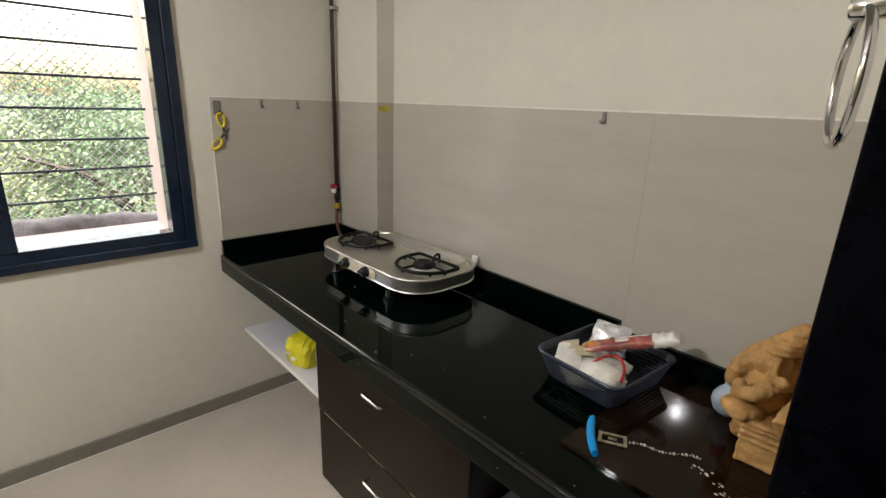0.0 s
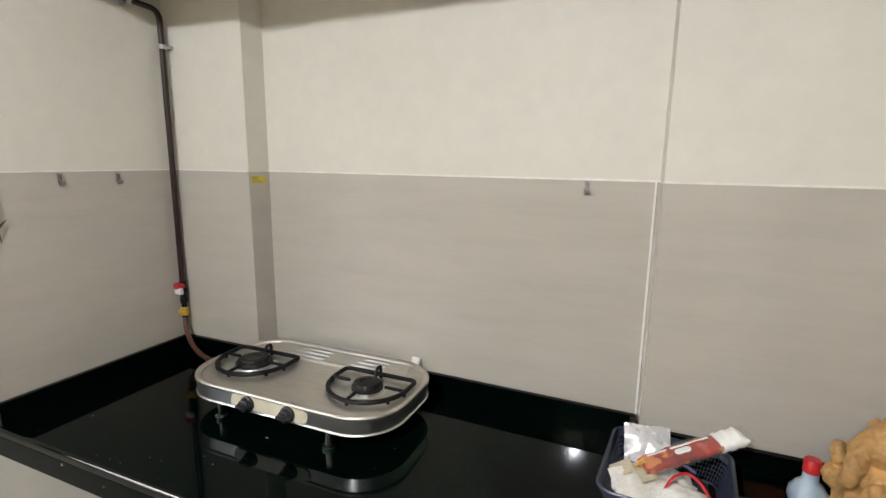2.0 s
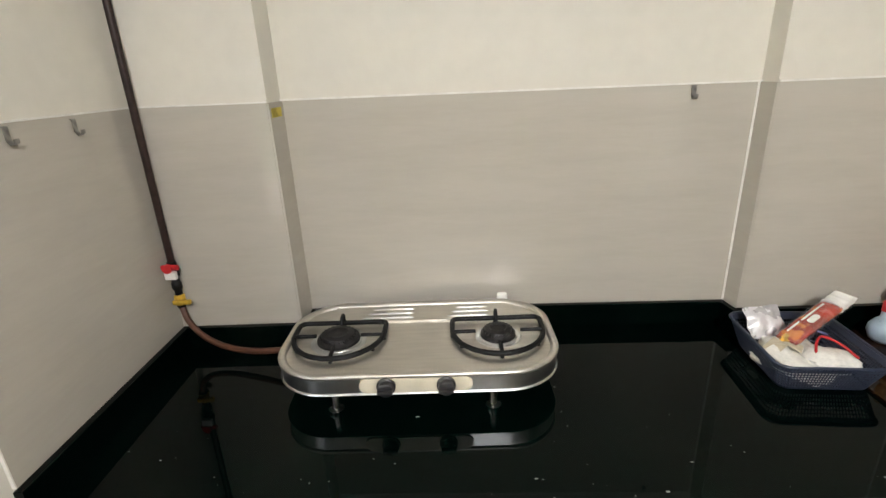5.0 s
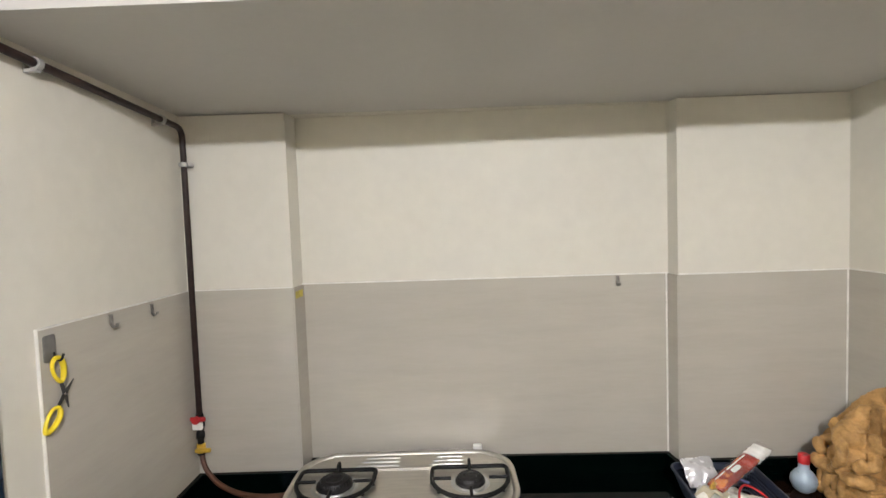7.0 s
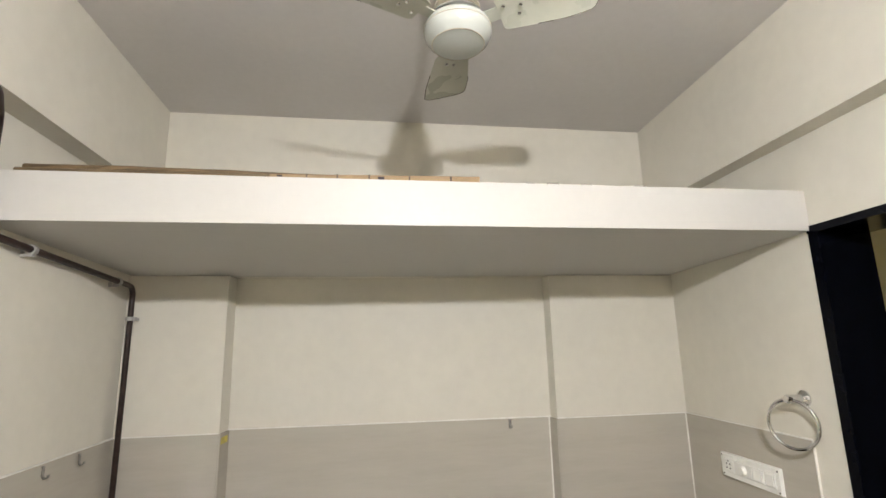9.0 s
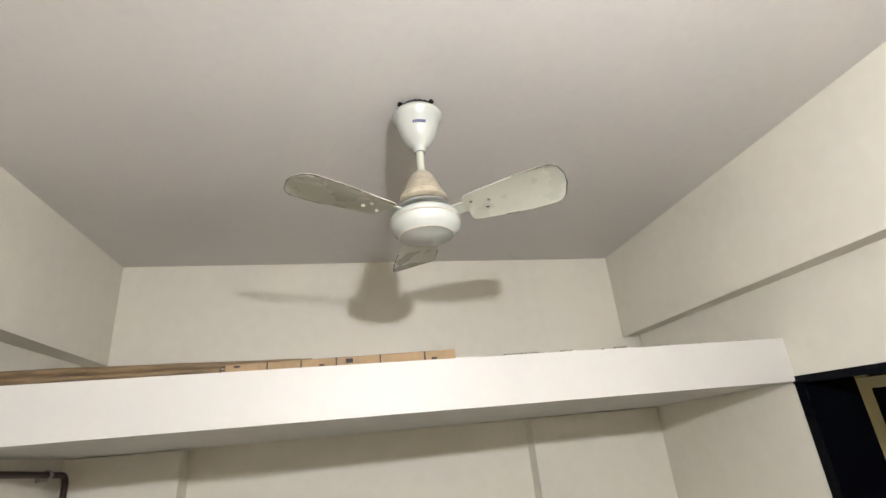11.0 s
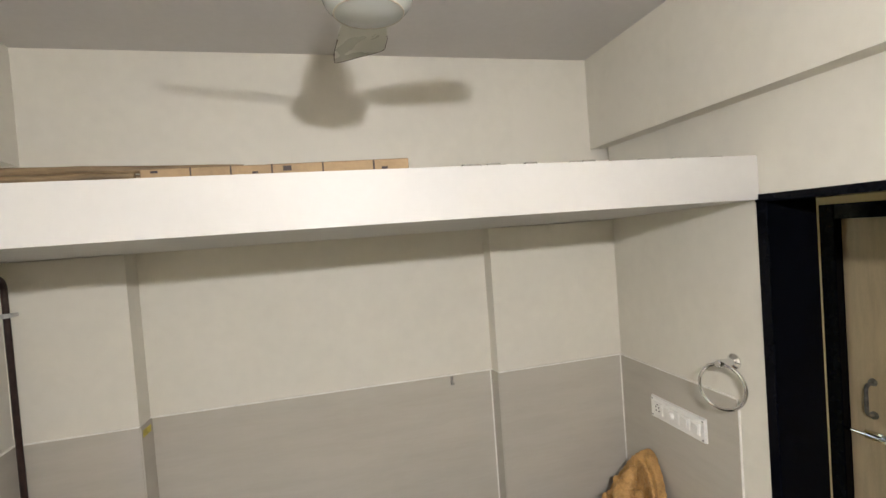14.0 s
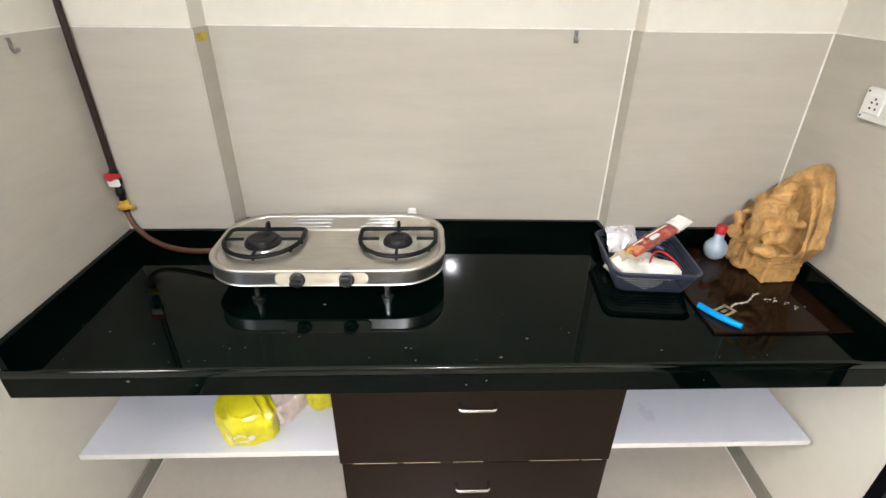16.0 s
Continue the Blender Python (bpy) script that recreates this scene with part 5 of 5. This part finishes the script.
# small round bottle
bottle = thing("round_bottle", (1.996, -0.116, BRD), "small frosted round bottle with a red cap", "bottle")
bm = bmesh.new()
lathe(bm, [(0.0, 0.0), (0.018, 0.0), (0.030, 0.010), (0.0375, 0.030), (0.036, 0.046), (0.026, 0.062), (0.0155, 0.072), (0.0145, 0.098), (0.0, 0.098)], (1.996, -0.116, BRD + 0.0005), 28)
part("glass_body", bm, M_BOTTLE, bottle, "frosted bluish body", 50)
bm = bmesh.new()
lathe(bm, [(0.0165, 0.092), (0.0165, 0.118), (0.014, 0.121), (0.0, 0.121)], (1.996, -0.116, BRD + 0.0005), 20)
part("cap", bm, M_RED, bottle, "red screw cap", 40)

# clay idol, its back to the side wall
bm = bmesh.new()
def blob(c, r, rot=0.0):
    q = bmesh.ops.create_icosphere(bm, subdivisions=3, radius=1.0)["verts"]
    bmesh.ops.transform(bm, matrix=pose(c[0], c[1] * 1.06, c[2], 0, rot, 0) @ Matrix.Diagonal((r[0], r[1] * 1.1, r[2], 1)), verts=q)
box(bm, -0.055, 0.084, -0.068, 0.046, 0.0, 0.072, 0.003)
for k in range(3):
    box(bm, -0.058, 0.087, -0.071, 0.048, 0.052 + 0.014 * k, 0.060 + 0.014 * k, 0.003, 1)
box(bm, -0.066, 0.088, -0.068, 0.042, 0.090, 0.100, 0.004, 1)
arch, K = [], 28
for k in range(K + 1):
    u = -1 + 2 * k / K
    arch.append((0.156 * u * (1.10 - 0.20 * abs(u)), 0.345 - 0.20 * abs(u) ** 1.45))
outline = [(-0.062, 0.050), (-0.095, 0.080)] + arch + [(0.095, 0.080), (0.062, 0.050)]
for y0, y1, s in ((0.034, 0.066, 1.0), (0.018, 0.044, 0.84)):
    lo = [bm.verts.new((x * s, y0 + 0.07 * (z - 0.05) - (x * s) ** 2 * 3.0, 0.05 + (z - 0.05) * (s + 0.03))) for x, z in outline]
    hi = [bm.verts.new((x * s, y1 + 0.07 * (z - 0.05) - (x * s) ** 2 * 2.2, 0.05 + (z - 0.05) * (s + 0.03))) for x, z in outline]
    bm.faces.new(lo[::-1]), bm.faces.new(hi)
    for i in range(len(lo)):
        j = (i + 1) % len(lo)
        bm.faces.new((lo[i], lo[j], hi[j], hi[i]))
# ridged crown leaning on the arch, head, trunk
for k in range(6):
    u = k / 5
    blob((0.0, -0.040 + 0.034 * u, 0.238 + 0.056 * u), (0.040 - 0.024 * u, 0.034 - 0.018 * u, 0.010), 0)
blob((0, -0.052, 0.212), (0.044, 0.036, 0.036))
for k in range(14):
    u = k / 13
    blob((0.030 * math.sin(u * 3.3), -0.080 - 0.024 * math.sin(u * 2.6), 0.206 - 0.088 * u), (0.019 - 0.008 * u,) * 3)
# belly, shoulders, ears
blob((0, -0.050, 0.142), (0.060, 0.042, 0.050))
blob((0, -0.030, 0.180), (0.066, 0.026, 0.026))
for sx in (-1, 1):
    blob((sx * 0.058, -0.034, 0.208), (0.026, 0.010, 0.036), sx * 24)
    for k in range(9):
        u = k / 8
        blob((sx * (0.064 + 0.020 * math.sin(u * 3.1)), -0.034 - 0.048 * u, 0.176 - 0.030 * u), (0.0155,) * 3)
        blob((sx * (0.060 + 0.030 * u), -0.014 - 0.004 * u, 0.186 + 0.018 * u), (0.012,) * 3)
    blob((sx * 0.072, -0.084, 0.158), (0.016, 0.012, 0.024), sx * 10)
    # folded legs and the cloth that hangs from them
    blob((sx * 0.052, -0.074, 0.106), (0.046, 0.036, 0.022), sx * -10)
    for k in range(6):
        u = k / 5
        blob((sx * (0.014 + 0.074 * u), -0.088 + 0.020 * u, 0.112 - 0.006 * u), (0.013, 0.012, 0.011))
for k in range(4):
    blob((-0.070 + 0.026 * k, -0.070 - 0.006 * (k % 2), 0.058), (0.013, 0.014, 0.046), 14 - 5 * k)
blob((-0.070, -0.066, 0.022), (0.030, 0.026, 0.022))
blob((-0.020, -0.074, 0.016), (0.034, 0.022, 0.016))
statue = solo("clay_idol", bm, M_STATUE, "ochre clay seated idol with an arched back", "statue")
statue.matrix_basis = pose(2.126, -0.192, BRD + 0.0006, 0, 0, -85)
rm = statue.modifiers.new("fuse", "REMESH")
rm.mode, rm.voxel_size, rm.use_smooth_shade = "VOXEL", 0.0028, True
ct = bpy.data.textures.new("clay_folds", "CLOUDS")
ct.noise_scale, ct.noise_depth = 0.020, 2
dm = statue.modifiers.new("folds", "DISPLACE")
dm.texture, dm.strength, dm.mid_level, dm.texture_coords = ct, 0.010, 0.5, "LOCAL"
sm = statue.modifiers.new("worn", "SMOOTH")
sm.factor, sm.iterations = 0.4, 1

# blue handle with a metal plate and chain
tag = thing("key_holder", (1.83, -0.44, BRD), "blue plastic key holder with metal plate and chain", "key holder")
bm = bmesh.new()
HA, HB = Vector((1.803, -0.402, BRD)), Vector((1.872, -0.505, BRD))
d = (HB - HA).normalized()
s = d.cross(Vector((0, 0, 1)))
rings = []
for i in range(9):
    u = i / 8
    c = HA.lerp(HB, u) + s * (0.006 * math.sin(u * math.pi)) + Vector((0, 0, 0.0092))
    w = 0.0095 if 0 < i < 8 else 0.007
    rings.append([c + s * w * math.cos(a) + Vector((0, 0, 0.0088 * math.sin(a))) for a in [2 * math.pi * k / 14 for k in range(14)]])
stacked(bm, rings)
part("grip", bm, M_BLUE, tag, "bright blue plastic grip", 50)
bm = bmesh.new()
m = pose(1.868, -0.425, BRD + 0.0025, 0, 0, 28)
for x0, x1, y0, y1 in ((-0.030, 0.030, -0.019, -0.012), (-0.030, 0.030, 0.012, 0.019), (-0.030, -0.023, -0.012, 0.012), (0.023, 0.030, -0.012, 0.012), (-0.010, 0.010, -0.004, 0.004)):
    box(bm, x0, x1, y0, y1, -0.001, 0.0012)
bmesh.ops.transform(bm, matrix=m, verts=bm.verts)
part("metal_plate", bm, M_SILVER, tag, "worn metal plate")
bm = bmesh.new()
for k in range(22):
    u = k / 21
    c = Vector((1.893 + 0.128 * u, -0.412 + 0.070 * u + 0.006 * math.sin(u * 9), BRD + 0.0025))
    q = bmesh.ops.create_icosphere(bm, subdivisions=1, radius=0.0020 + 0.0009 * (k % 3))["verts"]
    bmesh.ops.translate(bm, vec=c, verts=q)
part("chain", bm, M_CRUMB, tag, "pale bead chain", 60)
bm = bmesh.new()
for k in range(20):
    u = rng.random()
    x, y = 2.005 + 0.10 * u + rng.gauss(0, 0.012), -0.350 - 0.06 * u + rng.gauss(0, 0.010)
    q = bmesh.ops.create_icosphere(bm, subdivisions=1, radius=rng.uniform(0.001, 0.0036))["verts"]
    bmesh.ops.scale(bm, vec=(1.4, 1, 0.4), verts=q)
    bmesh.ops.translate(bm, vec=(x, y, BRD + 0.0018), verts=q)
solo("crumbs", bm, M_CRUMB, "pale crumbs scattered on the dark board", "crumbs", kind="stuff")
bm = bmesh.new()
for k in range(60):
    x, y = rng.uniform(0.08, 2.05), COUNTER_Y + 0.012 + abs(rng.gauss(0, 0.16))
    if y > -0.10 or (x > 1.58 and y > -0.53) or (0.38 < x < 1.06 and y > -0.36):
        continue
    q = bmesh.ops.create_icosphere(bm, subdivisions=1, radius=abs(rng.gauss(0.0005, 0.0009)) + 0.0005)["verts"]
    bmesh.ops.scale(bm, vec=(rng.uniform(0.8, 2.2), 1, 0.25), verts=q)
    bmesh.ops.translate(bm, vec=(x, y, COUNTER + 0.0008), verts=q)
for x, z, r in ((0.46, 0.745, 0.0022), (1.12, 0.735, 0.0026), (1.17, 0.748, 0.002), (1.72, 0.742, 0.002), (0.30, 0.760, 0.004)):
    q = bmesh.ops.create_icosphere(bm, subdivisions=1, radius=r)["verts"]
    bmesh.ops.scale(bm, vec=(1.3, 0.2, 0.8), verts=q)
    bmesh.ops.translate(bm, vec=(x, COUNTER_Y - 0.0014, z), verts=q)
solo("paint_specks", bm, M_SPECK, "dried pale paint specks on the black counter", "specks", kind="stuff")

# carrier bag on the shelf under the counter
def polybag(name, centre, size, turn, mat, label, seed, sag=0.0):
    """A half-empty thin bag: a slumped hollow shape with long creases and a drawn-out corner."""
    bm = bmesh.new()
    bmesh.ops.create_icosphere(bm, subdivisions=5, radius=1.0)
    off = Vector((seed * 5.1, seed * 2.3, seed))
    m = pose(*centre, 0, 0, turn)
    for v in bm.verts:
        n = v.co.normalized()
        box_ = Vector([math.copysign(abs(c) ** 0.62, c) for c in n])
        ridge = 1 - abs(noise.noise(Vector((n.x * 2.2, n.y * 2.2, n.z * 0.7)) + off)) * 2
        q = box_ * (0.86 + 0.10 * noise.noise(n * 1.3 + off) + 0.07 * ridge ** 3 + 0.02 * noise.noise(n * 6 + off))
        q.x += 0.25 * max(0.0, -q.y) * sag
        if q.z < -0.55:
            q.z = -0.55 + (q.z + 0.55) * 0.02
        v.co = m @ Vector((q.x * size[0], q.y * size[1], (q.z + 0.56) * size[2]))
    return solo(name, bm, mat, label, "bag", smooth=35)


bag = polybag("carrier_bag", (0.466, -0.438, 0.4030), (0.094, 0.125, 0.082), 18, M_YELLOWBAG, "creased yellow carrier bag lying on the shelf", 2.0, 0.7)
polybag("pale_bag", (0.584, -0.370, 0.4030), (0.060, 0.110, 0.062), -22, M_PINKBAG, "creased pale pink polythene bag on the shelf", 6.0, -0.4)
polybag("carrier_bag", (0.672, -0.345, 0.4030), (0.048, 0.072, 0.100), 8, M_YELLOWBAG, "small folded yellow carrier bag on the shelf", 9.0)
bm = bmesh.new()
for p in bag.data.polygons:
    c = p.center
    u, w = (c.x - 0.475) / 0.042, (c.z - 0.440) / 0.016
    if p.normal.y < -0.2 and 0.35 < u * u + w * w < 1.0:
        bm.faces.new([bm.verts.new(bag.data.vertices[i].co + p.normal * 0.0008) for i in p.vertices])
part("printed_mark", bm, M_PAPER, bag, "pale printed mark")
